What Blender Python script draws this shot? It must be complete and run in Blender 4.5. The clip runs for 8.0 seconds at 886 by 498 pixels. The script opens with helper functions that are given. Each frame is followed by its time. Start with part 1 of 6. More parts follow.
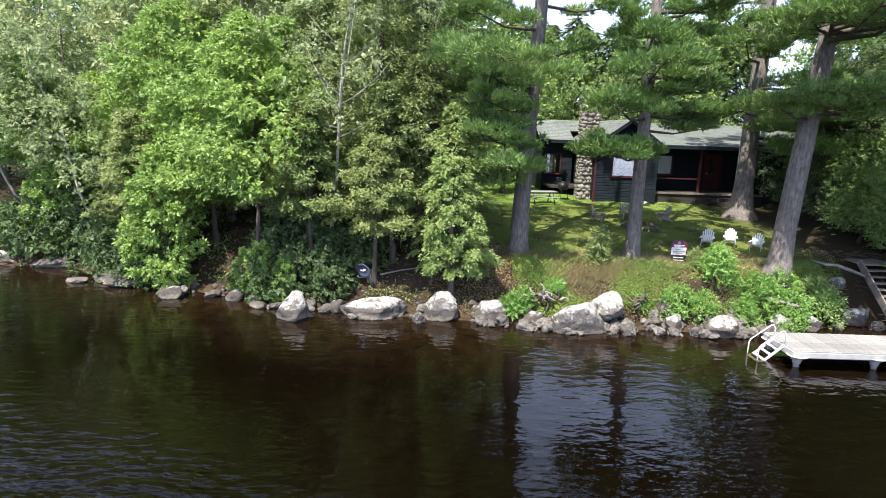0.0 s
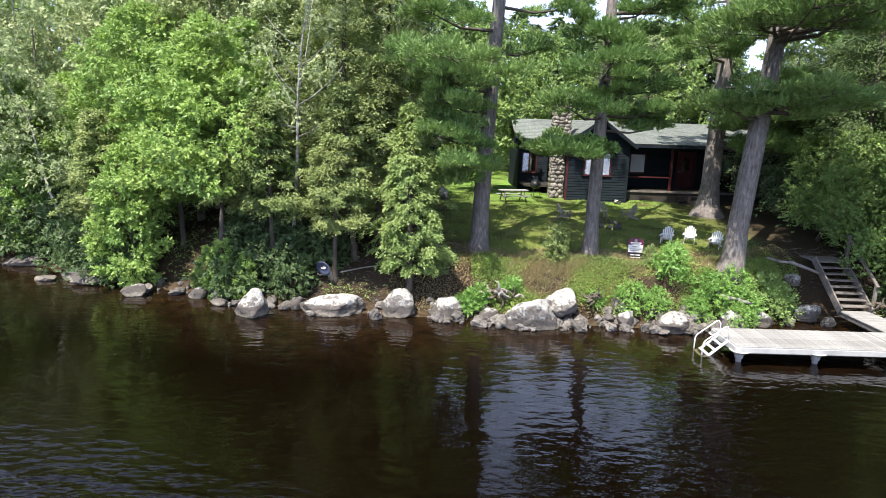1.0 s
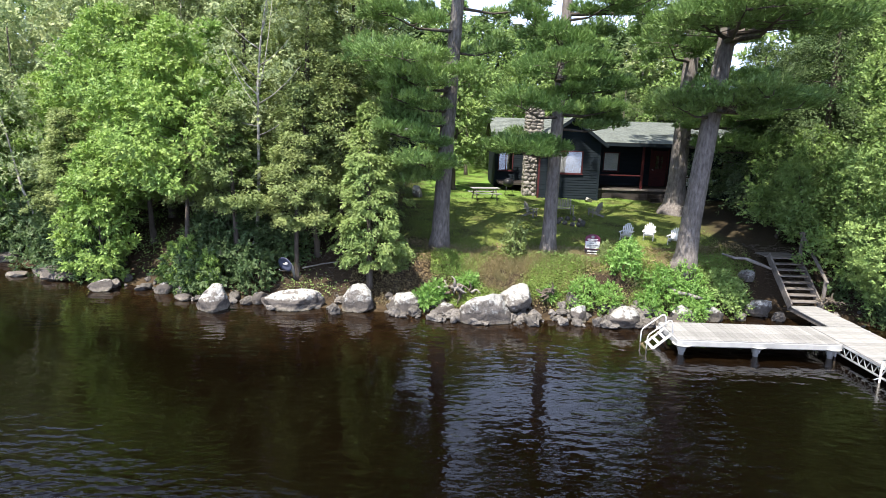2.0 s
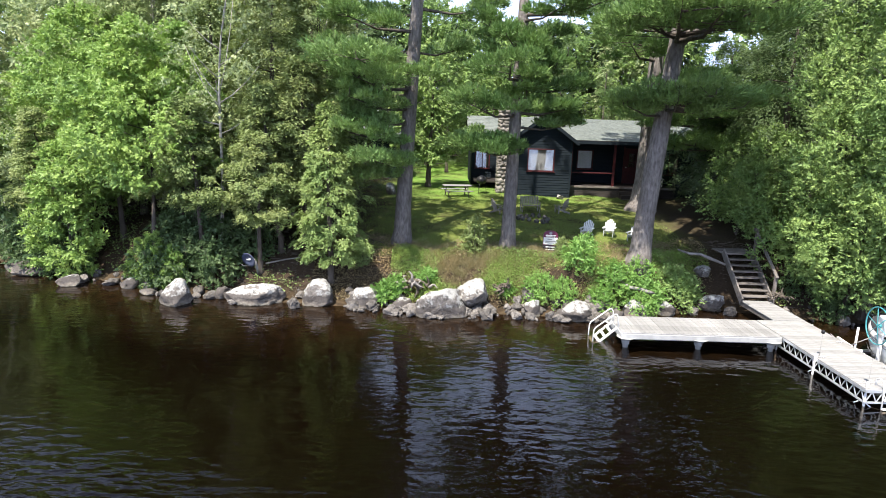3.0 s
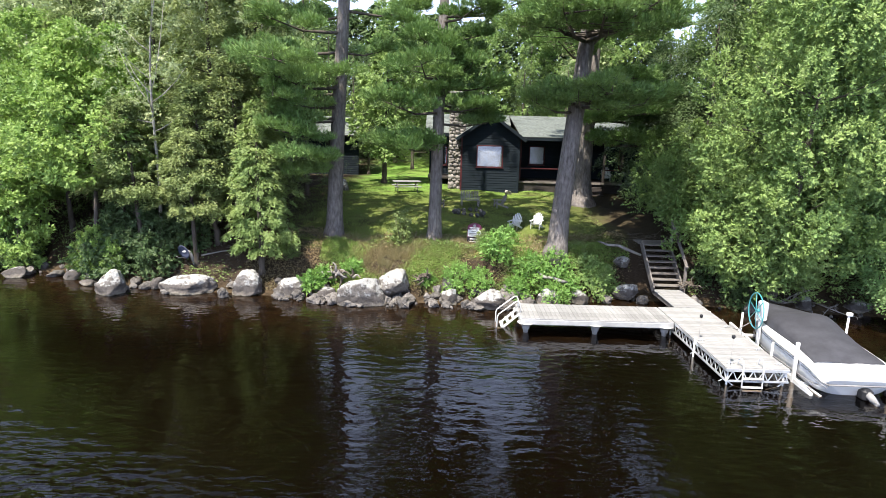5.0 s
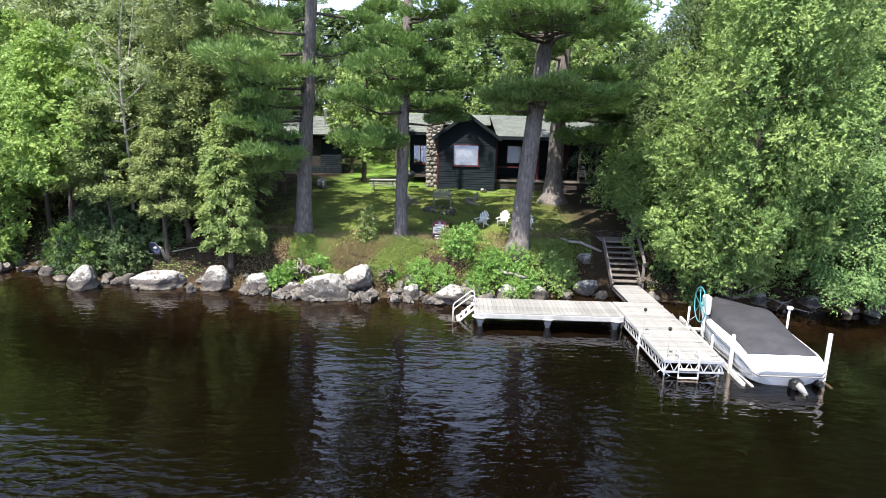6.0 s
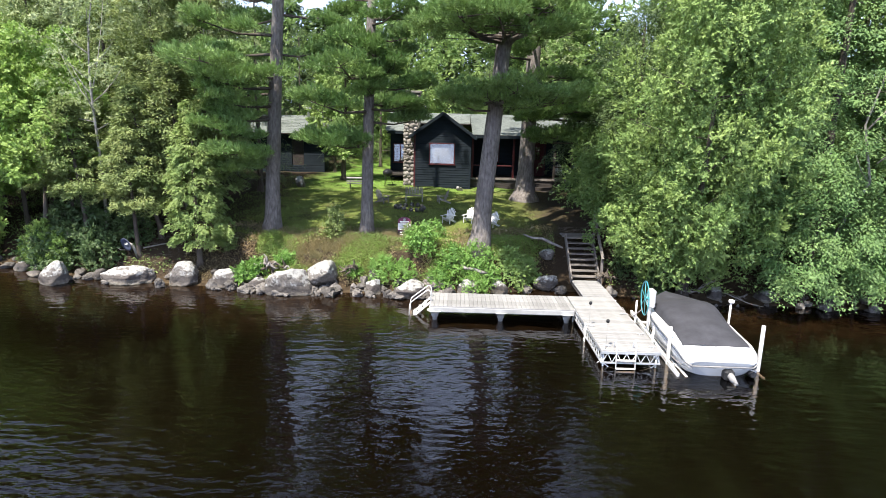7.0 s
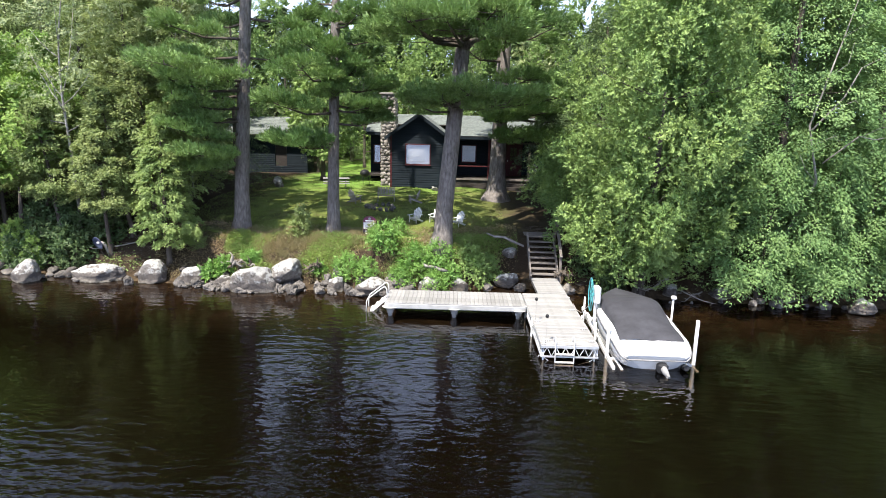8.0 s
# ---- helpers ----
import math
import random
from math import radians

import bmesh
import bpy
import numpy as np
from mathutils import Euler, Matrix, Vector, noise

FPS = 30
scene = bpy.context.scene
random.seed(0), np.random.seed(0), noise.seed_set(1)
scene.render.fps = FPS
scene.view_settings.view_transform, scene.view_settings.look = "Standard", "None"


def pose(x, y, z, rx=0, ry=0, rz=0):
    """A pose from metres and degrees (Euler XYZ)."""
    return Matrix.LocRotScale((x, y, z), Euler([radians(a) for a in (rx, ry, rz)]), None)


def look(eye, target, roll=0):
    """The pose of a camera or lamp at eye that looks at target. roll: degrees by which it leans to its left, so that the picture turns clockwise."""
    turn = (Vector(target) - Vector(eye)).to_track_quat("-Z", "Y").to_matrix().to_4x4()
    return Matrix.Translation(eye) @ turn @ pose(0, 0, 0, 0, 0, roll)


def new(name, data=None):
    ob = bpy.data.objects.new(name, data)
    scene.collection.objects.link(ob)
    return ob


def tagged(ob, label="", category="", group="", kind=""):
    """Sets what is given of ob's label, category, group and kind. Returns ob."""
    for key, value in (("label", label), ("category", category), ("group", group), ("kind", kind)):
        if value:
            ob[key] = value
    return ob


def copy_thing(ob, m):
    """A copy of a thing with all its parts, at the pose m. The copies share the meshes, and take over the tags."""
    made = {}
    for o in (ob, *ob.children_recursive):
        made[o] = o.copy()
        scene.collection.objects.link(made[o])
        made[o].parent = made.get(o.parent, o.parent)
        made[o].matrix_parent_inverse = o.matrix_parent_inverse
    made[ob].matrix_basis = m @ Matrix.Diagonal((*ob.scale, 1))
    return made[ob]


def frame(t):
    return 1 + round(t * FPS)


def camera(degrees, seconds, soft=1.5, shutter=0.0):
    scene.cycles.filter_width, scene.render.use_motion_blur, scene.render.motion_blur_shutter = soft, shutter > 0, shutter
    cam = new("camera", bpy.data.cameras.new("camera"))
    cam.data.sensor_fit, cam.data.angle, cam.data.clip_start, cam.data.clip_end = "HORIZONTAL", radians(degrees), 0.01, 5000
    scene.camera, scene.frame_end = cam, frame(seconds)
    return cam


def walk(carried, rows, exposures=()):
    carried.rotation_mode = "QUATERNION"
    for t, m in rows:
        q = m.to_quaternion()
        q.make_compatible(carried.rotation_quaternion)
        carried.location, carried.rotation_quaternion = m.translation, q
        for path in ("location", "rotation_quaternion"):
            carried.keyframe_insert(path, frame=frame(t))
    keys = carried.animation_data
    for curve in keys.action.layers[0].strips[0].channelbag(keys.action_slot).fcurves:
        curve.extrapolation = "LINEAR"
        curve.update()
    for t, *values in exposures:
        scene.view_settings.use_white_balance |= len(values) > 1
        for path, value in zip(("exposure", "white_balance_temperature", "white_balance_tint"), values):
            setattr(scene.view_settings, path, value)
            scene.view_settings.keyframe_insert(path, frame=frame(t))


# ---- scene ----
cam = camera(73.0, 8.0, soft=0.9)
PATH = [
    (0, (-9.73, -15.086, 5.927), (-9.716, -13.125, 5.536), 1.9),
    (0.5, (-9.04, -15.234, 5.946), (-9.026, -13.272, 5.555), 1.8),
    (1, (-8.331, -15.405, 6.003), (-8.318, -13.445, 5.608), 1.8),
    (1.5, (-7.603, -15.622, 6.02), (-7.592, -13.661, 5.623), 1.8),
    (3, (-5.45, -16.287, 6.107), (-5.442, -14.329, 5.701), 1.8),
    (3.5, (-4.669, -16.535, 6.119), (-4.668, -14.577, 5.711), 1.7),
    (4, (-3.93, -16.766, 6.113), (-3.933, -14.808, 5.705), 1.7),
    (4.5, (-3.244, -16.998, 6.125), (-3.248, -15.041, 5.715), 1.6),
    (6, (-1.1, -17.75, 6.158), (-1.117, -15.793, 5.746), 1.5),
    (6.5, (-0.366, -17.992, 6.169), (-0.387, -16.036, 5.755), 1.5),
    (7, (0.443, -18.232, 6.183), (0.414, -16.276, 5.768), 1.4),
    (7.5, (1.27, -18.468, 6.193), (1.232, -16.512, 5.78), 1.3),
    (8, (2.052, -18.716, 6.228), (2.01, -16.76, 5.816), 1.3),
]
walk(cam, [(t, look(eye, target, roll)) for t, eye, target, roll in PATH])

# ---- world, sun, exposure ----
SUN_FROM = Vector((-0.30, -0.50, 1.0)).normalized()
world = bpy.data.worlds.new("world")
scene.world = world
world.use_nodes = True
wn = world.node_tree
sky = wn.nodes.new("ShaderNodeTexSky")
sky.sky_type = "NISHITA"
sky.sun_disc = False
sky.sun_elevation = math.asin(SUN_FROM.z)
sky.sun_rotation = math.atan2(SUN_FROM.x, SUN_FROM.y)
sky.air_density, sky.dust_density, sky.ozone_density = 1.0, 1.4, 1.0
SKY_WAY = wn.nodes.new("ShaderNodeTexCoord").outputs["Generated"]
cloud = wn.nodes.new("ShaderNodeTexNoise")
cloud.inputs["Scale"].default_value, cloud.inputs["Detail"].default_value, cloud.inputs["Roughness"].default_value = 2.6, 6.0, 0.6
wn.links.new(SKY_WAY, cloud.inputs["Vector"])
cover = wn.nodes.new("ShaderNodeMapRange")
cover.inputs[1].default_value, cover.inputs[2].default_value, cover.inputs[4].default_value = 0.5, 0.75, 0.6
wn.links.new(cloud.outputs["Fac"], cover.inputs[0])
overcast = wn.nodes.new("ShaderNodeMix")
overcast.data_type = "RGBA"
overcast.inputs[7].default_value = (11.4, 14.0, 21.0, 1)
# summer haze: the sky pales towards the horizon
way_up = wn.nodes.new("ShaderNodeSeparateXYZ")
wn.links.new(SKY_WAY, way_up.inputs[0])
haze = wn.nodes.new("ShaderNodeMapRange")
haze.inputs[1].default_value, haze.inputs[2].default_value, haze.inputs[3].default_value, haze.inputs[4].default_value = 0.3, 0.8, 0.96, 0.0
wn.links.new(way_up.outputs[2], haze.inputs[0])
white = wn.nodes.new("ShaderNodeMath")
white.operation = "MAXIMUM"
wn.links.new(cover.outputs[0], white.inputs[0])
wn.links.new(haze.outputs[0], white.inputs[1])
wn.links.new(white.outputs[0], overcast.inputs[0])
wn.links.new(sky.outputs[0], overcast.inputs[6])
wn.links.new(overcast.outputs[2], wn.nodes["Background"].inputs[0])
wn.nodes["Background"].inputs[1].default_value = 0.0605
sun = new("sun", bpy.data.lights.new("sun", "SUN"))
sun.data.energy, sun.data.angle, sun.data.color = 5.0, radians(0.53), (1.0, 0.938, 0.845)
sun.matrix_world = look(SUN_FROM * 60, (0, 0, 0))
scene.view_settings.exposure = 1.054

# ---- small tools ----
rng = np.random.default_rng(7)


def part(name, bm, material, parent=None, label=""):
    """One mesh object from a bmesh, under a thing or a part."""
    data = bpy.data.meshes.new(name)
    bm.to_mesh(data)
    bm.free()
    data.materials.append(material)
    ob = new(name, data)
    if parent:
        ob.parent = parent
    return tagged(ob, label)


def grid_part(name, verts, faces, material, parent=None, label="", smooth=False):
    """One mesh object from arrays of places and of equal-sided faces."""
    data = bpy.data.meshes.new(name)
    verts, faces = np.asarray(verts, np.float32), np.asarray(faces, np.int32)
    data.vertices.add(len(verts))
    data.vertices.foreach_set("co", verts.ravel())
    n, k = faces.shape
    data.loops.add(n * k)
    data.loops.foreach_set("vertex_index", faces.ravel())
    data.polygons.add(n)
    data.polygons.foreach_set("loop_start", np.arange(n, dtype=np.int32) * k)
    data.polygons.foreach_set("loop_total", np.full(n, k, np.int32))
    data.polygons.foreach_set("use_smooth", np.full(n, smooth))
    data.update(calc_edges=True)
    data.materials.append(material)
    ob = new(name, data)
    if parent:
        ob.parent = parent
    return tagged(ob, label)


def thing(name, m, label, category, group=""):
    ob = new(name)
    ob.empty_display_size = 0.2
    ob.matrix_basis = m
    return tagged(ob, label, category, group)


def box(bm, x0, x1, y0, y1, z0, z1, bevel=0.0, m=None):
    """A box between two corners, its edges bevelled, turned by m."""
    verts = bmesh.ops.create_cube(bm, size=1.0)["verts"]
    place = Matrix.Translation(((x0 + x1) / 2, (y0 + y1) / 2, (z0 + z1) / 2)) @ Matrix.Diagonal((abs(x1 - x0), abs(y1 - y0), abs(z1 - z0), 1))
    bmesh.ops.transform(bm, matrix=(m @ place) if m else place, verts=verts)
    if bevel:
        edges = {e for v in verts for e in v.link_edges}
        bmesh.ops.bevel(bm, geom=list(edges), offset=bevel, segments=1, affect="EDGES")


def beam(bm, a, b, wide, high, bevel=0.0):
    """A straight timber or bar from a to b, wide across and high."""
    a, b = Vector(a), Vector(b)
    d = b - a
    q = d.to_track_quat("X", "Z").to_matrix().to_4x4()
    box(bm, 0, d.length, -wide / 2, wide / 2, -high / 2, high / 2, bevel, Matrix.Translation(a) @ q)


def tube(bm, points, radii, sides=8, cap=True):
    """A tube along points, its radius given at each."""
    points = [Vector(p) for p in points]
    if not hasattr(radii, "__len__"):
        radii = [radii] * len(points)
    rings, up = [], None
    for n, p in enumerate(points):
        d = (points[min(n + 1, len(points) - 1)] - points[max(n - 1, 0)]).normalized()
        if up is None:
            up = d.orthogonal().normalized()
        up = (up - d * up.dot(d)).normalized()
        side = d.cross(up)
        rings.append([bm.verts.new(p + radii[n] * (math.cos(a) * up + math.sin(a) * side)) for a in [2 * math.pi * k / sides for k in range(sides)]])
    for a, b in zip(rings, rings[1:]):
        for k in range(sides):
            f = bm.faces.new((a[k], a[(k + 1) % sides], b[(k + 1) % sides], b[k]))
            f.smooth = True
    if cap:
        bm.faces.new(list(reversed(rings[0])))
        bm.faces.new(rings[-1])


# ---- materials ----
def shader(name, rough=0.7, metal=0.0, spec=0.4):
    m = bpy.data.materials.new(name)
    m.use_nodes = True
    b = m.node_tree.nodes["Principled BSDF"]
    b.inputs["Roughness"].default_value, b.inputs["Metallic"].default_value = rough, metal
    b.inputs["Specular IOR Level"].default_value = spec
    return m, m.node_tree, b


def add(nt, kind, **values):
    node = nt.nodes.new(kind)
    for key, value in values.items():
        node.inputs[key.replace("_", " ")].default_value = value
    return node


def ramp(nt, source, *stops):
    node = nt.nodes.new("ShaderNodeValToRGB")
    el = node.color_ramp.elements
    while len(el) < len(stops):
        el.new(0.5)
    for e, (at, colour) in zip(el, stops):
        e.position, e.color = at, (*colour, 1) if len(colour) == 3 else colour
    nt.links.new(source, node.inputs[0])
    return node.outputs[0]


def mix(nt, a, b, factor, blend="MIX"):
    node = nt.nodes.new("ShaderNodeMix")
    node.data_type, node.blend_type = "RGBA", blend
    for socket, value in ((node.inputs[6], a), (node.inputs[7], b), (node.inputs[0], factor)):
        if isinstance(value, (int, float)):
            socket.default_value = value
        elif isinstance(value, tuple):
            socket.default_value = (*value, 1)
        else:
            nt.links.new(value, socket)
    return node.outputs[2]


def noise_of(nt, scale, detail=4.0, rough=0.55, vector=None, stretch=None):
    node = add(nt, "ShaderNodeTexNoise", Scale=scale, Detail=detail, Roughness=rough)
    if vector is None:
        vector = nt.nodes.new("ShaderNodeTexCoord").outputs["Object"]
    if stretch:
        mp = nt.nodes.new("ShaderNodeMapping")
        mp.inputs["Scale"].default_value = stretch
        nt.links.new(vector, mp.inputs[0])
        vector = mp.outputs[0]
    nt.links.new(vector, node.inputs["Vector"])
    return node.outputs["Fac"]


def bump(nt, b, height, strength, distance):
    node = add(nt, "ShaderNodeBump", Strength=strength, Distance=distance)
    nt.links.new(height, node.inputs["Height"])
    nt.links.new(node.outputs[0], b.inputs["Normal"])


def world_place(nt):
    return nt.nodes.new("ShaderNodeNewGeometry").outputs["Position"]


def plain(name, dark, light, scale=6.0, rough=0.7, metal=0.0, relief=0.15, depth=0.01, stretch=None, fine=None, spec=0.4, per_piece=0.0):
    """A surface whose colour wanders between two at one scale, with stains at a larger one and a fine relief."""
    m, nt, b = shader(name, rough, metal, spec)
    a = noise_of(nt, scale, 5, 0.6, None, stretch)
    big = noise_of(nt, scale * 0.17, 3, 0.5)
    c = ramp(nt, a, (0.3, dark), (0.7, light))
    c = mix(nt, c, tuple(0.72 * v for v in dark), ramp(nt, big, (0.5, (0, 0, 0)), (0.75, (0.6, 0.6, 0.6))))
    if per_piece:
        r = nt.nodes.new("ShaderNodeObjectInfo").outputs["Random"]
        c = mix(nt, c, ramp(nt, r, (0, (1 - per_piece,) * 3), (1, (1 + per_piece * 0.6,) * 3)), 1.0, "MULTIPLY")
    nt.links.new(c, b.inputs["Base Color"])
    bump(nt, b, noise_of(nt, fine or scale * 5, 5, 0.65, None, stretch), relief, depth)
    return m


def leaf_material(name, dark, light, through_colour, amount=0.8, rough=0.5):
    """Leaves: each one its own shade, lit from behind as well."""
    m, nt, b = shader(name, rough, 0.0, 0.22)
    r = nt.nodes.new("ShaderNodeNewGeometry").outputs["Random Per Island"]
    c = ramp(nt, r, (0.0, tuple(0.5 * p + 0.5 * q for p, q in zip(dark, light))), (0.7, tuple(0.25 * p + 0.75 * q for p, q in zip(dark, light))), (1.0, light))
    tree = nt.nodes.new("ShaderNodeObjectInfo").outputs["Random"]
    c = mix(nt, c, ramp(nt, tree, (0, (0.82, 0.85, 0.8)), (1, (1.15, 1.1, 1.1))), 1.0, "MULTIPLY")
    patch = noise_of(nt, 0.7, 2, 0.5)
    c = mix(nt, c, ramp(nt, patch, (0.35, (0.8, 0.86, 0.82)), (0.65, (1.12, 1.06, 1.0))), 1.0, "MULTIPLY")
    nt.links.new(c, b.inputs["Base Color"])
    tr = nt.nodes.new("ShaderNodeBsdfTranslucent")
    nt.links.new(mix(nt, mix(nt, c, through_colour, 0.6), (0, 0, 0), 1 - amount), tr.inputs[0])
    ms = nt.nodes.new("ShaderNodeAddShader")
    nt.links.new(b.outputs[0], ms.inputs[0])
    nt.links.new(tr.outputs[0], ms.inputs[1])
    nt.links.new(ms.outputs[0], nt.nodes["Material Output"].inputs[0])
    return m


LEAF_MAPLE = leaf_material("maple_leaf", (0.066, 0.108, 0.028), (0.255, 0.368, 0.108), (0.21, 0.33, 0.068), 0.46)
LEAF_ASH = leaf_material("ash_leaf", (0.04, 0.074, 0.024), (0.232, 0.342, 0.112), (0.132, 0.208, 0.06), 0.31)
LEAF_CEDAR = leaf_material("cedar_spray", (0.07, 0.1, 0.033), (0.24, 0.295, 0.12), (0.165, 0.215, 0.068), 0.42)
LEAF_LIME = leaf_material("young_cedar_spray", (0.078, 0.112, 0.032), (0.275, 0.35, 0.135), (0.175, 0.245, 0.07), 0.48)
# Spruce's own dark green, set darker to carry the shadow beside the ash.
LEAF_SPRUCE = leaf_material("spruce_needle", (0.03, 0.055, 0.024), (0.105, 0.155, 0.066), (0.08, 0.13, 0.05), 0.4)
LEAF_BIRCH = leaf_material("birch_leaf", (0.105, 0.135, 0.062), (0.29, 0.345, 0.185), (0.19, 0.25, 0.11), 0.5)
LEAF_PINE = leaf_material("pine_needle", (0.026, 0.052, 0.022), (0.225, 0.345, 0.118), (0.11, 0.19, 0.055), 0.3, 0.42)
LEAF_HEMLOCK = leaf_material("hemlock_spray", (0.034, 0.07, 0.028), (0.185, 0.305, 0.115), (0.105, 0.185, 0.058), 0.3)
LEAF_FERN = leaf_material("undergrowth_leaf", (0.055, 0.105, 0.025), (0.19, 0.33, 0.088), (0.16, 0.28, 0.058), 0.49)
LEAF_DRY = leaf_material("dry_scrub", (0.085, 0.066, 0.036), (0.27, 0.22, 0.13), (0.21, 0.18, 0.09), 0.3)
# Dark shrub leaves, deepened by putting the shade under overhanging crowns into their colour.
LEAF_SHADE = leaf_material("shaded_shrub_leaf", (0.0289, 0.0539, 0.0196), (0.0928, 0.14, 0.0616), (0.0749, 0.14, 0.0435), 0.40)
LEAF_BANK = leaf_material("bank_leaf", (0.06, 0.1, 0.026), (0.26, 0.37, 0.105), (0.17, 0.25, 0.055), 0.4)
BARK_PINE = plain("pine_bark", (0.115, 0.099, 0.09), (0.31, 0.275, 0.252), 9, 0.92, 0, 1.0, 0.07, (1.6, 1.6, 0.45), 16)
BARK_BIRCH = plain("birch_bark", (0.2, 0.18, 0.16), (0.55, 0.52, 0.47), 3, 0.7, 0, 0.2, 0.01, (1, 1, 3))
BARK_DARK = plain("dark_bark", (0.05, 0.04, 0.032), (0.14, 0.115, 0.095), 5, 0.9, 0, 0.8, 0.03, (1.5, 1.5, 0.35))
TWIG = plain("dead_twig", (0.05, 0.04, 0.03), (0.17, 0.14, 0.11), 5, 0.95)
DEADWOOD = plain("weathered_deadwood", (0.15, 0.135, 0.12), (0.4, 0.37, 0.34), 6, 0.9, 0, 0.6, 0.02, (1, 1, 0.4))


def rock_material():
    m, nt, b = shader("granite", 0.85, 0, 0.3)
    at = world_place(nt)
    grain = noise_of(nt, 14, 6, 0.75, at)
    c = ramp(nt, grain, (0.3, (0.10, 0.088, 0.078)), (0.7, (0.27, 0.245, 0.22)))
    # pale lichen with crisp edges, thickest on the upper faces
    geo = nt.nodes.new("ShaderNodeNewGeometry")
    tip = nt.nodes.new("ShaderNodeSeparateXYZ")
    nt.links.new(geo.outputs["Normal"], tip.inputs[0])
    up = nt.nodes.new("ShaderNodeMath")
    up.operation = "MULTIPLY_ADD"
    nt.links.new(tip.outputs[2], up.inputs[0])
    up.inputs[1].default_value = 0.13
    nt.links.new(noise_of(nt, 4.2, 9, 0.75, at), up.inputs[2])
    pale = ramp(nt, grain, (0.3, (0.27, 0.262, 0.245)), (0.62, (0.47, 0.465, 0.44)))
    c = mix(nt, c, pale, ramp(nt, up.outputs[0], (0.525, (0, 0, 0)), (0.56, (0.95, 0.95, 0.95))))
    c = mix(nt, c, (0.045, 0.042, 0.04), ramp(nt, noise_of(nt, 3.4, 9, 0.78, at), (0.57, (0, 0, 0)), (0.6, (0.85, 0.85, 0.85))))
    # the lake's high-water mark: no lichen below it, a pale rim at the bottom
    sep = nt.nodes.new("ShaderNodeSeparateXYZ")
    nt.links.new(at, sep.inputs[0])
    wob = nt.nodes.new("ShaderNodeMath")
    wob.operation = "MULTIPLY_ADD"
    nt.links.new(noise_of(nt, 3.4, 8, 0.72, at), wob.inputs[0])
    wob.inputs[1].default_value = 0.5
    nt.links.new(sep.outputs[2], wob.inputs[2])
    band = ramp(nt, wob.outputs[0], (0.22, (0.05, 0.042, 0.032)), (0.27, (0.24, 0.215, 0.17)), (0.36, (0.19, 0.165, 0.14)), (0.43, (0.10, 0.088, 0.08)))
    band = mix(nt, band, ramp(nt, grain, (0.3, (0.65, 0.65, 0.65)), (0.7, (1.3, 1.3, 1.3))), 1.0, "MULTIPLY")
    c = mix(nt, band, c, ramp(nt, wob.outputs[0], (0.6, (0, 0, 0)), (0.64, (1, 1, 1))))
    nt.links.new(c, b.inputs["Base Color"])
    bump(nt, b, noise_of(nt, 5, 10, 0.7, at), 1.0, 0.07)
    return m


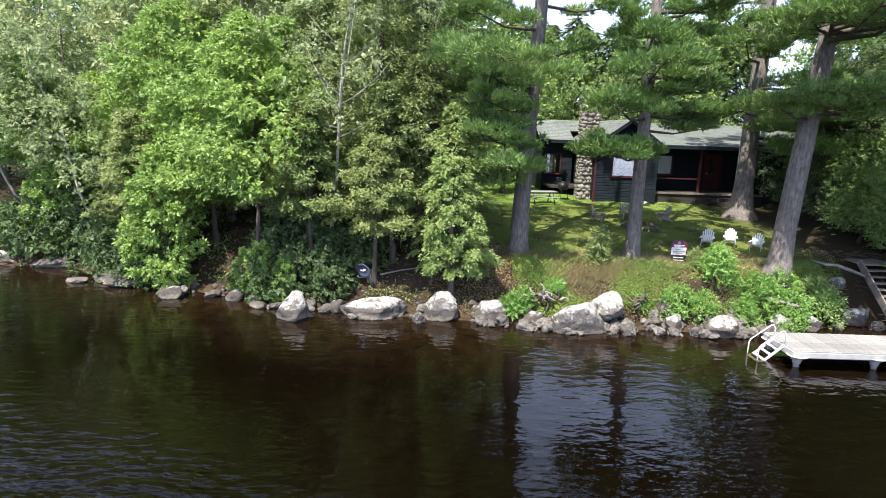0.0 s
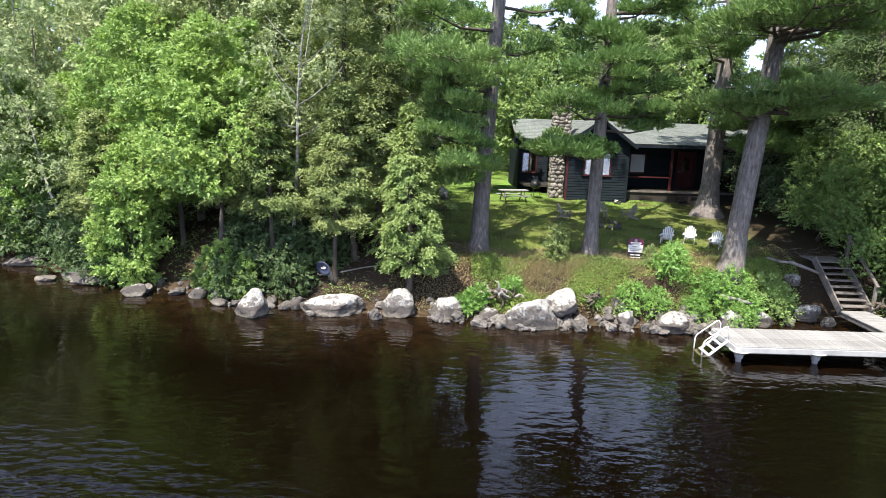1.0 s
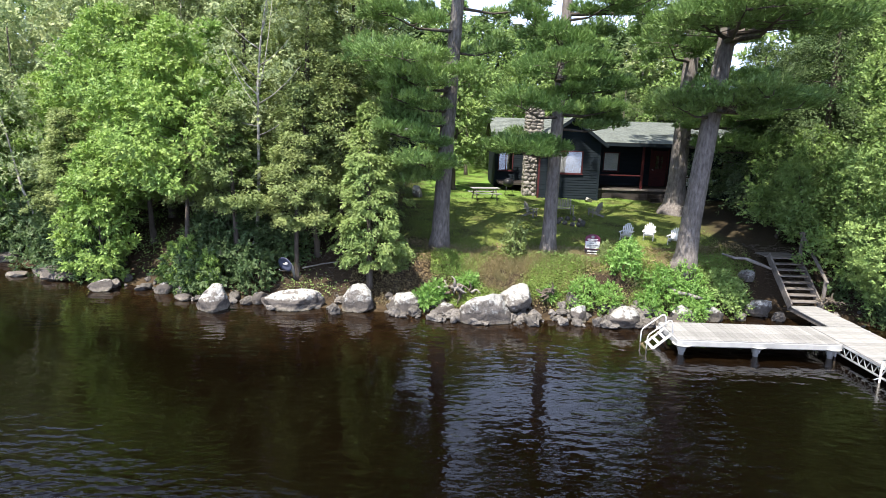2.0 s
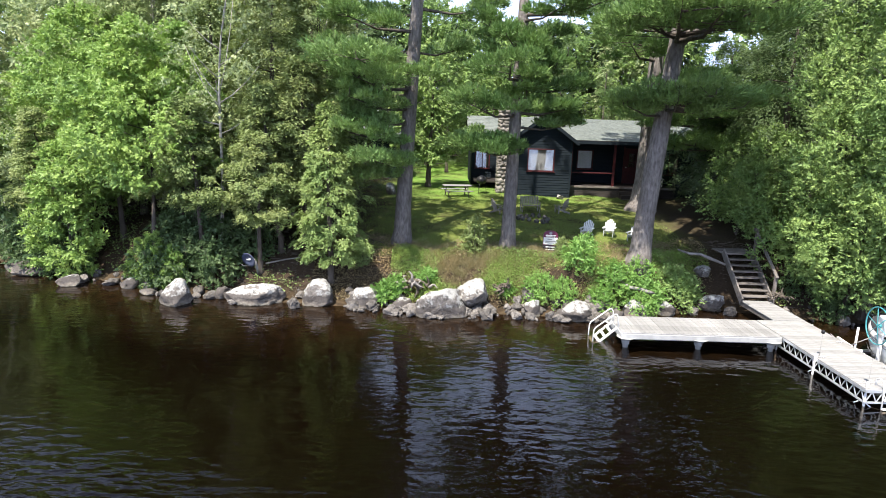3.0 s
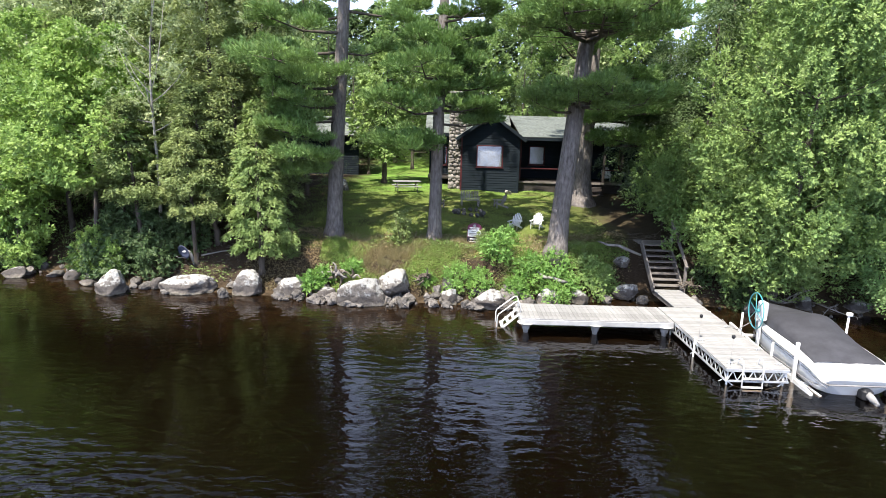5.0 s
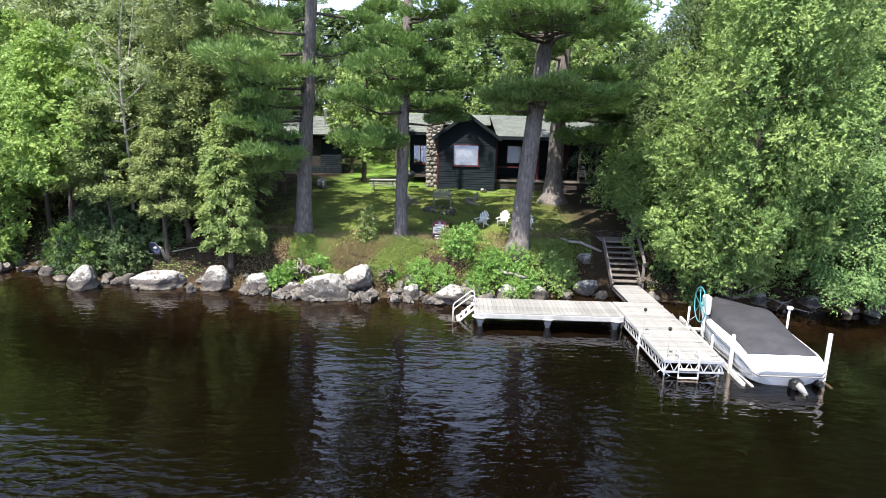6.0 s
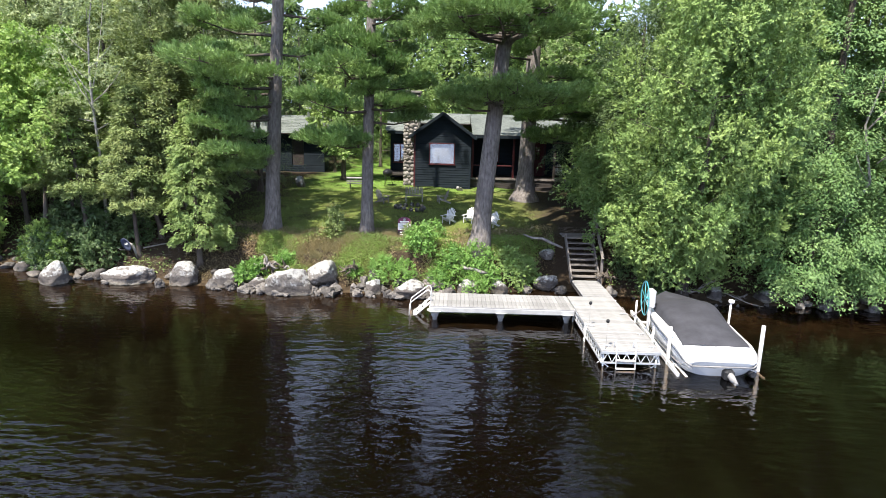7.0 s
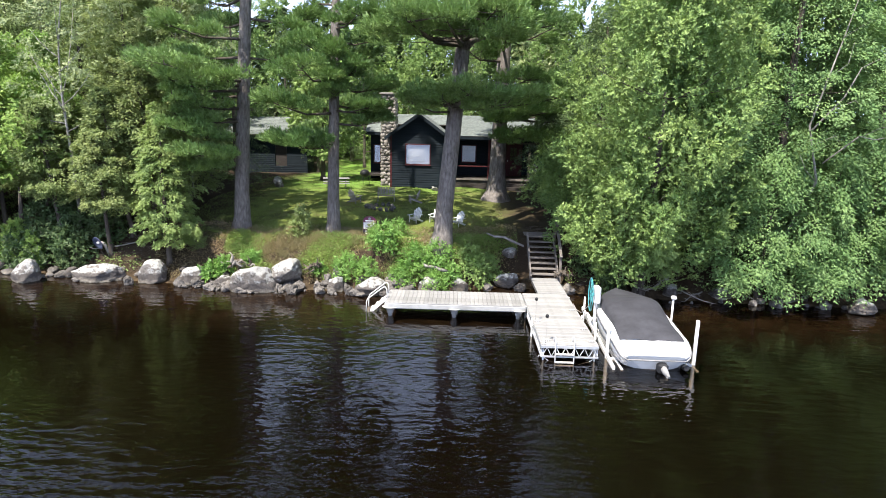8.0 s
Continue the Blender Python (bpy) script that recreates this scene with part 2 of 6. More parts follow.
def ground_material():
    m, nt, b = shader("lawn_and_bank", 0.95, 0, 0.15)
    at = world_place(nt)
    blades = noise_of(nt, 26, 6, 0.75, at)
    patch = noise_of(nt, 0.55, 5, 0.6, at)
    dirt = noise_of(nt, 0.9, 6, 0.65, at)
    grass = ramp(nt, blades, (0.25, (0.085, 0.115, 0.026)), (0.75, (0.23, 0.275, 0.07)))
    grass = mix(nt, grass, ramp(nt, blades, (0.3, (0.16, 0.14, 0.06)), (0.7, (0.30, 0.26, 0.11))), ramp(nt, patch, (0.5, (0, 0, 0)), (0.7, (0.8, 0.8, 0.8))))
    # Sunlight on the back lawn, painted in as brighter green beyond y 12.
    fresh = ramp(nt, blades, (0.25, (0.09, 0.18, 0.028)), (0.75, (0.24, 0.43, 0.08)))
    litter = ramp(nt, noise_of(nt, 19, 6, 0.8, at), (0.3, (0.018, 0.013, 0.009)), (0.75, (0.095, 0.068, 0.044)))
    # lawn behind the bank, needle litter and soil elsewhere
    sep = nt.nodes.new("ShaderNodeSeparateXYZ")
    nt.links.new(at, sep.inputs[0])
    back = mix(nt, ramp(nt, map_range(nt, sep.outputs[1], 12.0, 17.0), (0, (0, 0, 0)), (1, (1, 1, 1))), ramp(nt, patch, (0.4, (1, 1, 1)), (0.7, (0.45, 0.45, 0.45))), 1.0, "MULTIPLY")
    grass = mix(nt, grass, fresh, back)
    wave = nt.nodes.new("ShaderNodeMath")
    wave.operation = "MULTIPLY_ADD"
    nt.links.new(dirt, wave.inputs[0])
    wave.inputs[1].default_value = 3.0
    nt.links.new(sep.outputs[0], wave.inputs[2])
    side = ramp(nt, map_range(nt, wave.outputs[0], -12.5, 12.5), (0.2, (0, 0, 0)), (0.28, (1, 1, 1)), (0.66, (1, 1, 1)), (0.76, (0.05, 0.05, 0.05)))
    bank = ramp(nt, map_range(nt, sep.outputs[2], 0.0, 2.0), (0.66, (0, 0, 0)), (0.8, (1, 1, 1)))
    lawn = mix(nt, side, bank, 1.0, "MULTIPLY")
    lawn = mix(nt, lawn, ramp(nt, dirt, (0.34, (0.25, 0.25, 0.25)), (0.5, (1, 1, 1))), 1.0, "MULTIPLY")
    c = mix(nt, litter, grass, lawn)
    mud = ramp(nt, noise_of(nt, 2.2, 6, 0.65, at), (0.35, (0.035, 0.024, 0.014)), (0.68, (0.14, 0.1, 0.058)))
    # Deep bed coloured near black to imitate light lost in the brown water.
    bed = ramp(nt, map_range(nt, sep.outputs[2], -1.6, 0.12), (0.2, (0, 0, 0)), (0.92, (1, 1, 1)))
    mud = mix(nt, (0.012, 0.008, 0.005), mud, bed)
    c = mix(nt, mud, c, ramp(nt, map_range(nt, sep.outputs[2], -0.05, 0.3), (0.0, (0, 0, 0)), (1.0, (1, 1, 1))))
    nt.links.new(c, b.inputs["Base Color"])
    bump(nt, b, blades, 0.8, 0.06)
    return m


def map_range(nt, source, low, high):
    node = nt.nodes.new("ShaderNodeMapRange")
    node.inputs[1].default_value, node.inputs[2].default_value = low, high
    nt.links.new(source, node.inputs[0])
    return node.outputs[0]


def water_material():
    """Tea-brown lake water: a clear mirror at a slant, brown where one looks down into it."""
    m, nt, b = shader("lake_water", 0.03, 0, 0.5)
    at = world_place(nt)
    b.inputs["Base Color"].default_value = (0.036, 0.022, 0.012, 1)
    b.inputs["IOR"].default_value = 1.335
    b.inputs["Transmission Weight"].default_value = 0.995
    small = noise_of(nt, 1.0, 2, 0.45, at, (2.6, 4.8, 1))
    turned = nt.nodes.new("ShaderNodeMapping")
    turned.inputs["Rotation"].default_value = (0, 0, 0.6)
    turned.inputs["Scale"].default_value = (1.1, 2.6, 1)
    nt.links.new(at, turned.inputs[0])
    cross = noise_of(nt, 1.0, 1, 0.4, turned.outputs[0])
    large = noise_of(nt, 1.0, 1, 0.4, at, (0.5, 1.0, 1))
    calm = ramp(nt, noise_of(nt, 0.09, 2, 0.5, at), (0.38, (0.35, 0.35, 0.35)), (0.62, (1, 1, 1)))
    height = mix(nt, mix(nt, small, cross, 0.45), large, 0.25)
    # rougher beyond a line fitted to the camera's view, where sky gleam shows
    spot = nt.nodes.new("ShaderNodeVectorMath")
    spot.operation = "DOT_PRODUCT"
    spot.inputs[1].default_value = (0.4, 1.0, 0.0)
    nt.links.new(at, spot.inputs[0])
    gleam_side = map_range(nt, spot.outputs["Value"], -9.6, -12.4)
    calm = mix(nt, calm, (1, 1, 1), ramp(nt, gleam_side, (0, (0, 0, 0)), (1, (1, 1, 1))))
    chop_gain = ramp(nt, gleam_side, (0.0, (0.17, 0.17, 0.17)), (1.0, (0.55, 0.55, 0.55)))
    node = add(nt, "ShaderNodeBump", Strength=1.0, Distance=0.3)
    nt.links.new(mix(nt, mix(nt, height, calm, 1.0, "MULTIPLY"), chop_gain, 1.0, "MULTIPLY"), node.inputs["Height"])
    nt.links.new(node.outputs[0], b.inputs["Normal"])
    return m


ROCK = rock_material()
RUBBLE = plain("broken_granite", (0.075, 0.066, 0.06), (0.26, 0.238, 0.215), 7, 0.88, 0, 0.6, 0.03, None, None, 0.3, 0.4)
GROUND = ground_material()
WATER = water_material()
SIDING = plain("navy_clapboard_paint", (0.007, 0.012, 0.017), (0.014, 0.022, 0.029), 3, 0.75, 0, 0.2, 0.01, (0.3, 1, 4), None, 0.2)
TRIM_RED = plain("red_trim_paint", (0.045, 0.007, 0.009), (0.085, 0.012, 0.014), 5, 0.6)
SHINGLE = plain("grey_green_shingle", (0.1, 0.118, 0.108), (0.22, 0.24, 0.222), 7, 0.9, 0, 0.5, 0.02)
STONE = plain("fieldstone", (0.14, 0.128, 0.115), (0.38, 0.35, 0.315), 7, 0.85, 0, 0.5, 0.02, None, None, 0.3, 0.45)
MORTAR = plain("mortar", (0.16, 0.15, 0.135), (0.3, 0.28, 0.25), 12, 0.95)
DARKWOOD = plain("dark_stained_wood", (0.022, 0.018, 0.016), (0.055, 0.045, 0.04), 6, 0.7, 0, 0.3, 0.01, (0.3, 1, 3))
PLANK = plain("weathered_deck_plank", (0.22, 0.214, 0.208), (0.385, 0.378, 0.37), 7, 0.85, 0, 0.35, 0.01, (0.5, 2.5, 1), 30, 0.3, 0.16)
PLANK_DARK = plain("weathered_stair_timber", (0.115, 0.1, 0.088), (0.24, 0.215, 0.195), 7, 0.85, 0, 0.35, 0.01, (0.5, 2.5, 1), 30, 0.3, 0.12)
PLASTIC = plain("pale_dock_plastic", (0.33, 0.33, 0.325), (0.46, 0.46, 0.45), 4, 0.5)
ALUMINIUM = plain("aluminium", (0.62, 0.63, 0.64), (0.8, 0.81, 0.82), 5, 0.35, 0.6)
WHITE_PAINT = plain("white_painted_wood", (0.66, 0.65, 0.63), (0.82, 0.81, 0.79), 6, 0.55)
GREY_PAINT = plain("greyed_wood", (0.2, 0.195, 0.19), (0.36, 0.35, 0.34), 6, 0.8, 0, 0.3, 0.01)
SEAT_WOOD = plain("weathered_brown_seat_wood", (0.19, 0.175, 0.158), (0.35, 0.325, 0.295), 6, 0.8, 0, 0.3, 0.01)
GELCOAT = plain("white_gelcoat", (0.74, 0.74, 0.73), (0.84, 0.84, 0.83), 1.2, 0.22, 0, 0.02, 0.003)
CANVAS = plain("charcoal_canvas", (0.034, 0.034, 0.04), (0.062, 0.062, 0.072), 2.0, 0.85, 0, 0.35, 0.02, None, 6)
BLACK = plain("black_plastic", (0.012, 0.012, 0.013), (0.03, 0.03, 0.032), 8, 0.45)
# Pale sheets behind the panes imitate the sky reflected in the glass.
SKY_SHEET = plain("dim_sky_sheet", (0.15, 0.153, 0.16), (0.2, 0.204, 0.21), 4, 0.9, 0, 0.3, 0.02, (0.3, 0.3, 9))
BRIGHT_SHEET = plain("bright_sky_sheet", (0.74, 0.75, 0.76), (0.84, 0.85, 0.86), 4, 0.8, 0, 0.1, 0.01)
TEAL = plain("teal_wheel_paint", (0.05, 0.24, 0.26), (0.09, 0.36, 0.38), 5, 0.4)


def glass_material():
    m, nt, b = shader("window_glass", 0.02, 0, 0.5)
    b.inputs["Base Color"].default_value = (0.93, 0.95, 0.95, 1)
    b.inputs["Transmission Weight"].default_value = 1.0
    b.inputs["IOR"].default_value = 2.3
    return m


def thin_glass_material():
    """A single thin pane: clear straight on, glossier at a slant."""
    m, nt, b = shader("thin_window_glass", 0.02, 0, 0.5)
    clear = nt.nodes.new("ShaderNodeBsdfTransparent")
    gloss = add(nt, "ShaderNodeBsdfGlossy", Roughness=0.03)
    both = nt.nodes.new("ShaderNodeMixShader")
    nt.links.new(add(nt, "ShaderNodeFresnel", IOR=1.5).outputs[0], both.inputs[0])
    nt.links.new(clear.outputs[0], both.inputs[1])
    nt.links.new(gloss.outputs[0], both.inputs[2])
    nt.links.new(both.outputs[0], nt.nodes["Material Output"].inputs[0])
    nt.nodes.remove(b)
    return m


GLASS = glass_material()
THIN_GLASS = thin_glass_material()

# ---- ground and water ----
SHORE_X = [-300, -60, -34, -27, -25, -22, -18.5, -16, -14, -12, -9.5, -8, -5.4, -3, -1, 2, 4, 6, 8, 11, 14, 17, 24, 60, 300]
SHORE_Y = [40, 16, 10, 8.4, 8.7, 6.8, 5.6, 4.6, 3.9, 3.5, 3.2, 3.1, 2.7, 2.8, 2.6, 3.1, 4.0, 3.5, 3.0, 2.7, 2.5, 2.4, 2.6, 8, 40]


def shore(x):
    return np.interp(x, SHORE_X, SHORE_Y)


def ground_at(x, y):
    """The ground's height: lake bed, bank, lawn, and the wooded rise behind."""
    d = np.asarray(y) - shore(x)
    s = np.clip(d / np.interp(x, [-4.5, -1.0, 2.6, 4.4], [2.6, 1.4, 1.4, 2.6]), 0, 1)
    land = 1.6 * s * s * (3 - 2 * s) + 0.2 * np.clip(d - 2.2, 0, 1.8) + 0.1 * np.clip(d - 4, 0, 3.5) + 0.03 * np.clip(d - 7.5, 0, 7) + 0.09 * np.clip(d - 24, 0, 120)
    bed = np.maximum(0.32 * d, -3.2)
    bumps = 0.05 * np.sin(1.7 * x + 0.6 * y) * np.sin(0.9 * y - 0.4 * x) + 0.03 * np.sin(4.1 * x) * np.sin(3.3 * y + 1)
    return np.where(d > 0, land + 0.02, bed) + bumps * np.clip(np.abs(d) / 1.5, 0, 1)


def gz(x, y):
    return float(ground_at(x, y))


def build_ground():
    xs = np.concatenate([np.linspace(-900, -45, 14)[:-1], np.linspace(-45, -30, 20)[:-1], np.arange(-30, 26, 0.25), np.linspace(26, 50, 24), np.linspace(50, 900, 14)[1:]])
    ys = np.concatenate([np.linspace(-900, -30, 10)[:-1], np.linspace(-30, -4, 14)[:-1], np.arange(-4, 12, 0.2), np.arange(12, 34, 0.7), np.linspace(34, 70, 14)[:-1], np.linspace(70, 900, 12)])
    gx, gy = np.meshgrid(xs, ys)
    zs = ground_at(gx, gy)
    zs = np.minimum(zs, 9.0)
    verts = np.stack([gx, gy, zs], -1).reshape(-1, 3)
    nx, ny = len(xs), len(ys)
    i = np.arange((ny - 1) * (nx - 1))
    a = (i // (nx - 1)) * nx + i % (nx - 1)
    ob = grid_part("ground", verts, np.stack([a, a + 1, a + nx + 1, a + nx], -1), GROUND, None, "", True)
    tagged(ob, "mown lawn above a brushy bank and brown lake bed", "ground", "", "structure")
    bm = bmesh.new()
    n = 40
    rows = [[bm.verts.new((-900 + 1800 * k / n, -900 + 960 * j / n, 0)) for k in range(n + 1)] for j in range(n + 1)]
    for j in range(n):
        for k in range(n):
            bm.faces.new((rows[j][k], rows[j][k + 1], rows[j + 1][k + 1], rows[j + 1][k]))
    lake = part("water", bm, WATER)
    lake.visible_shadow = False
    tagged(lake, "dark tea-brown lake water with small ripples", "water", "", "structure")


build_ground()


# ---- trees ----
def unit(v):
    return v / np.maximum(np.linalg.norm(v, axis=-1, keepdims=True), 1e-9)


def leaf_quads(at, way, face, length, width):
    """Pointed leaves: from each place along its way, lying across its face normal."""
    side = unit(np.cross(way, face))
    up = np.cross(side, way)
    L, W = np.asarray(length)[:, None], np.asarray(width)[:, None]
    v = np.stack([at + side * W * 0.5, at + way * L + up * L * 0.05, at - side * W * 0.5], 1)
    return v.reshape(-1, 3), np.arange(len(at) * 3).reshape(-1, 3)


def ball(n):
    return unit(rng.normal(size=(n, 3)))


def sprig_crown(boughs, sprigs, leaves, low, high, wide, leaf, prof=(0.55, 0.9, 1.0, 0.72, 0.2), lean=(0, 0), rise=0.55, plume=0.2, droop=0.1, narrow=0.6, twig=0.2, flat=0.8):
    """Leaves on sprigs along boughs that sweep out and up from the axis to an uneven outline: each bough a tapered plume of its own, with gaps between."""
    u = (np.arange(boughs) + rng.uniform(0, 1, boughs)) / boughs
    ang = np.arange(boughs) * 2.4 + rng.uniform(-0.6, 0.6, boughs)
    ph = rng.uniform(0, 6)
    lobes = 1 + 0.16 * np.sin(3 * ang + 5 * u + ph) + 0.12 * np.sin(5 * ang - 9 * u + 2 * ph)
    reach = wide * np.interp(u, [0, 0.14, 0.4, 0.75, 1], prof) * lobes * np.where(rng.uniform(0, 1, boughs) < 0.2, rng.uniform(0.45, 0.75, boughs), rng.uniform(0.78, 1.06, boughs))
    out = np.stack([np.cos(ang), np.sin(ang), 0 * ang], -1)
    axis = np.stack([lean[0] * u, lean[1] * u, low + (high - low) * u], -1)
    tip = axis + out * reach[:, None]
    root = axis - np.array([0, 0, 1.0]) * (reach * rise * rng.uniform(0.5, 1.4, boughs))[:, None]
    way = unit(tip - root)
    length = np.linalg.norm(tip - root, axis=1)
    n = boughs * sprigs
    rep = lambda v: np.repeat(v, sprigs, 0)
    v = 1 - 0.62 * rng.uniform(0, 1, n) ** 1.5
    side = unit(np.cross(rep(way), ball(n)))
    body = rep(np.clip(length, 0.5, 2.6) * plume * rng.uniform(0.7, 1.4, boughs)) * np.sin(np.clip((1.04 - v) / 0.62, 0.03, 1) * 2.2) ** 0.7
    off = side * (body * rng.uniform(0.35, 1.0, n))[:, None]
    off[:, 2] *= flat
    sag = np.array([0, 0, -1.0]) * (droop * 1.5 * rep(length) * (v - 0.4) ** 2)[:, None]
    at = rep(root) + rep(way) * (v * rep(length))[:, None] + off + sag
    go = unit(rep(way) * 0.55 + unit(off) * 0.75 + np.array([0, 0, 0.3 - droop]) + rng.normal(size=at.shape) * 0.3)
    outward = unit(rep(out) * 0.5 + unit(off) * 0.6 + np.array([0, 0, 0.45]))
    m = n * leaves
    w = np.tile((np.arange(leaves) + 0.5) / leaves, n)
    again = lambda q: np.repeat(q, leaves, 0)
    size = again(rng.uniform(0.7, 1.35, n))
    across = unit(np.cross(again(go), again(outward)) * np.where(np.arange(m) % 2, 1, -1)[:, None] + rng.normal(size=(m, 3)) * 0.35)
    places = again(at) + again(go) * (w * twig * size)[:, None] + rng.normal(size=(m, 3)) * twig * 0.09
    turn = unit(again(go) * (0.35 + 0.5 * w)[:, None] + across * (1.0 - 0.5 * w)[:, None] - np.array([0, 0, 0.12 + droop]))
    face = unit(again(outward) + rng.normal(size=(m, 3)) * 0.3)
    span = leaf * size * rng.uniform(0.7, 1.25, m)
    return leaf_quads(places, turn, face, span, span * narrow)


def trunk_part(parent, height, radius, material, lean=(0.0, 0.0), limbs=(), flare=1.5, sides=10, wobble=0.08, top=0.25, name="trunk", label="", stout=0.32):
    """A tapered trunk with a root flare, and limbs given as (height, angle, length, rise)."""
    bm = bmesh.new()
    n = 12
    pts, rad = [], []
    ph = random.uniform(0, 6)
    for k in range(n + 1):
        u = k / n
        pts.append((lean[0] * u + wobble * math.sin(ph + 5 * u) * u, lean[1] * u + wobble * math.cos(ph + 4 * u) * u, -0.3 + (height + 0.3) * u))
        rad.append(radius * ((1 - u) + top * u))
    root = max(1.28, flare * 0.85)
    pts.insert(1, (lean[0] * 0.03, lean[1] * 0.03, 0.12))
    rad.insert(1, radius * root)
    pts.insert(2, (lean[0] * 0.06, lean[1] * 0.06, 0.5))
    rad.insert(2, radius * (1.08 if flare < 1.8 else 1.25))
    rad[0] = radius * flare
    order = sorted(range(len(pts)), key=lambda i: pts[i][2])
    tube(bm, [pts[i] for i in order], [rad[i] for i in order], sides)
    for h, ang, length, rise in limbs:
        u = min((h + 0.3) / (height + 0.3), 0.97)
        base = Vector((lean[0] * u + wobble * math.sin(ph + 5 * u) * u, lean[1] * u + wobble * math.cos(ph + 4 * u) * u, min(h, height * 0.97)))
        d = Vector((math.cos(ang), math.sin(ang), 0))
        r0 = max(0.018, radius * stout * (1 - 0.6 * min(1, u)))
        tube(bm, [base, base + d * length * 0.35 + Vector((0, 0, rise * 0.25)), base + d * length * 0.7 + Vector((0, 0, rise * 0.6)), base + d * length + Vector((0, 0, rise))], [r0, r0 * 0.75, r0 * 0.5, r0 * 0.2], 5)
    return part(name, bm, material, parent, label)


def pine_crown(parent, low, high, reach, lean=(0, 0), per_metre=1.7, extra=()):
    """Limbs that carry broad layered pads of needle tufts. extra: limbs as height, angle, length, rise."""
    pads, outs, sizes = [], [], []
    limbs = []
    h = low
    k = 0
    while h < high:
        span = float(np.interp(h, [0, 9, 13, 22], [1.0, 1.0, 0.8, 0.25]))
        limbs.append((h, k * 2.4 + random.uniform(-0.5, 0.5), reach * span * random.uniform(0.55, 1.15), random.uniform(-0.1, 0.8)))
        h += random.uniform(0.6, 1.4) / (per_metre if h < 14 else 0.7)
        k += 1
    for h, ang, length, rise in list(limbs) + list(extra):
        bm = bmesh.new()
        u = max(0.0, h / high)
        base = Vector((lean[0] * u, lean[1] * u, h))
        d, s = Vector((math.cos(ang), math.sin(ang), 0)), Vector((-math.sin(ang), math.cos(ang), 0))
        r0 = 0.028 + 0.013 * length
        tip = base + d * length + Vector((0, 0, rise))
        mid = base + d * length * 0.5 + Vector((0, 0, rise * 0.25 - 0.05 * length)) + s * random.uniform(-0.2, 0.2)
        tube(bm, [base, base.lerp(mid, 0.5), mid, mid.lerp(tip, 0.5), tip], [r0, r0 * 0.85, r0 * 0.6, r0 * 0.4, r0 * 0.15], 5, False)
        for j in range(int(2.8 + length * 1.8) if h < 13 else int(1.5 + length)):
            v = 1.0 if j == 0 else random.uniform(0.42, 1.0)
            spine = mid.lerp(tip, (v - 0.5) * 2) if v > 0.5 else base.lerp(mid, v * 2)
            side = 0.0 if j == 0 else (1 if j % 2 else -1) * random.uniform(0.15, 1.0)
            wide = length * 0.42 * math.sin(min(1.0, v * 1.1) * 2.4) ** 0.6
            end = spine + s * side * wide + d * random.uniform(-0.1, 0.25) + Vector((0, 0, random.uniform(-0.05, 0.2) + 0.16 * (1 - abs(side))))
            tube(bm, [spine, end], [0.018, 0.007], 4, False)
            pads.append(end)
            outs.append((d * 0.6 + s * side * 0.7).normalized())
            sizes.append(random.uniform(0.34, 0.6) * (0.7 + 0.09 * length))
        part("limb", bm, BARK_DARK, parent)
    c, o, z = np.array(pads), np.array(outs), np.array(sizes)
    tufts = 92
    n = len(c) * tufts
    off = ball(n)
    off[:, 2] = np.where(off[:, 2] < 0, off[:, 2] * 0.35, off[:, 2])
    r = rng.uniform(0.25, 1.0, n) ** 0.45
    at = np.repeat(c, tufts, 0) + off * (r * np.repeat(z, tufts))[:, None] * np.array([1.15, 1.15, 0.6])
    lift = np.repeat(o, tufts, 0) * 0.5 + off * 0.6 + np.array([0, 0, 0.55])
    keep = (at[:, 2] < 10.5) | ((at[:, 2] < 14) & (rng.uniform(0, 1, n) < 0.5)) | (rng.uniform(0, 1, n) < 0.3)
    at, lift = at[keep], lift[keep]
    per = 7
    n = len(at) * per
    way = unit(np.repeat(lift, per, 0) + ball(n) * 0.75)
    at = np.repeat(at, per, 0) + rng.normal(size=way.shape) * 0.03
    length = rng.uniform(0.11, 0.2, n)
    # needles above the view are widened so the unseen crown shades the lawn
    wide = rng.choice([0.024, 0.036, 0.06], n, p=[0.5, 0.3, 0.2]) * np.where(at[:, 2] > 11.5, 1.8, 1.0)
    v, f = leaf_quads(at, way, unit(ball(n) * 0.8 + np.array([0, 0, 1.0])), length, wide)
    return grid_part("crown", v, f, LEAF_PINE, parent)


def broad_tree(name, m, height, low, wide, leafmat, bark, radius, crown, leaf, label, lean=(0, 0), prof=(0.55, 0.9, 1.0, 0.72, 0.2), rise=0.55, plume=0.2, droop=0.1, twig=0.2, narrow=0.6, trunk_top=0.9, group="", crook=0.08, arms=None, flat=0.8):
    """A leafy tree; crown: how many boughs, sprigs on each and leaves on those."""
    t = thing(name, m, label, "tree", group)
    limbs = [(low * 0.8 + (height * 0.8 - low * 0.8) * k / 9, k * 2.3, wide * random.uniform(0.55, 0.85), random.uniform(0.5, 1.3)) for k in range(10)]
    trunk_part(t, height * trunk_top, radius, bark, (lean[0] * trunk_top, lean[1] * trunk_top), arms or limbs, 1.5, 8, crook, 0.2 if arms else 0.25, stout=0.5 if arms else 0.32)
    v, f = sprig_crown(*crown, low, height, wide, leaf, prof, lean, rise, plume, droop, narrow, twig, flat)
    grid_part("crown", v, f, leafmat, t)
    return t


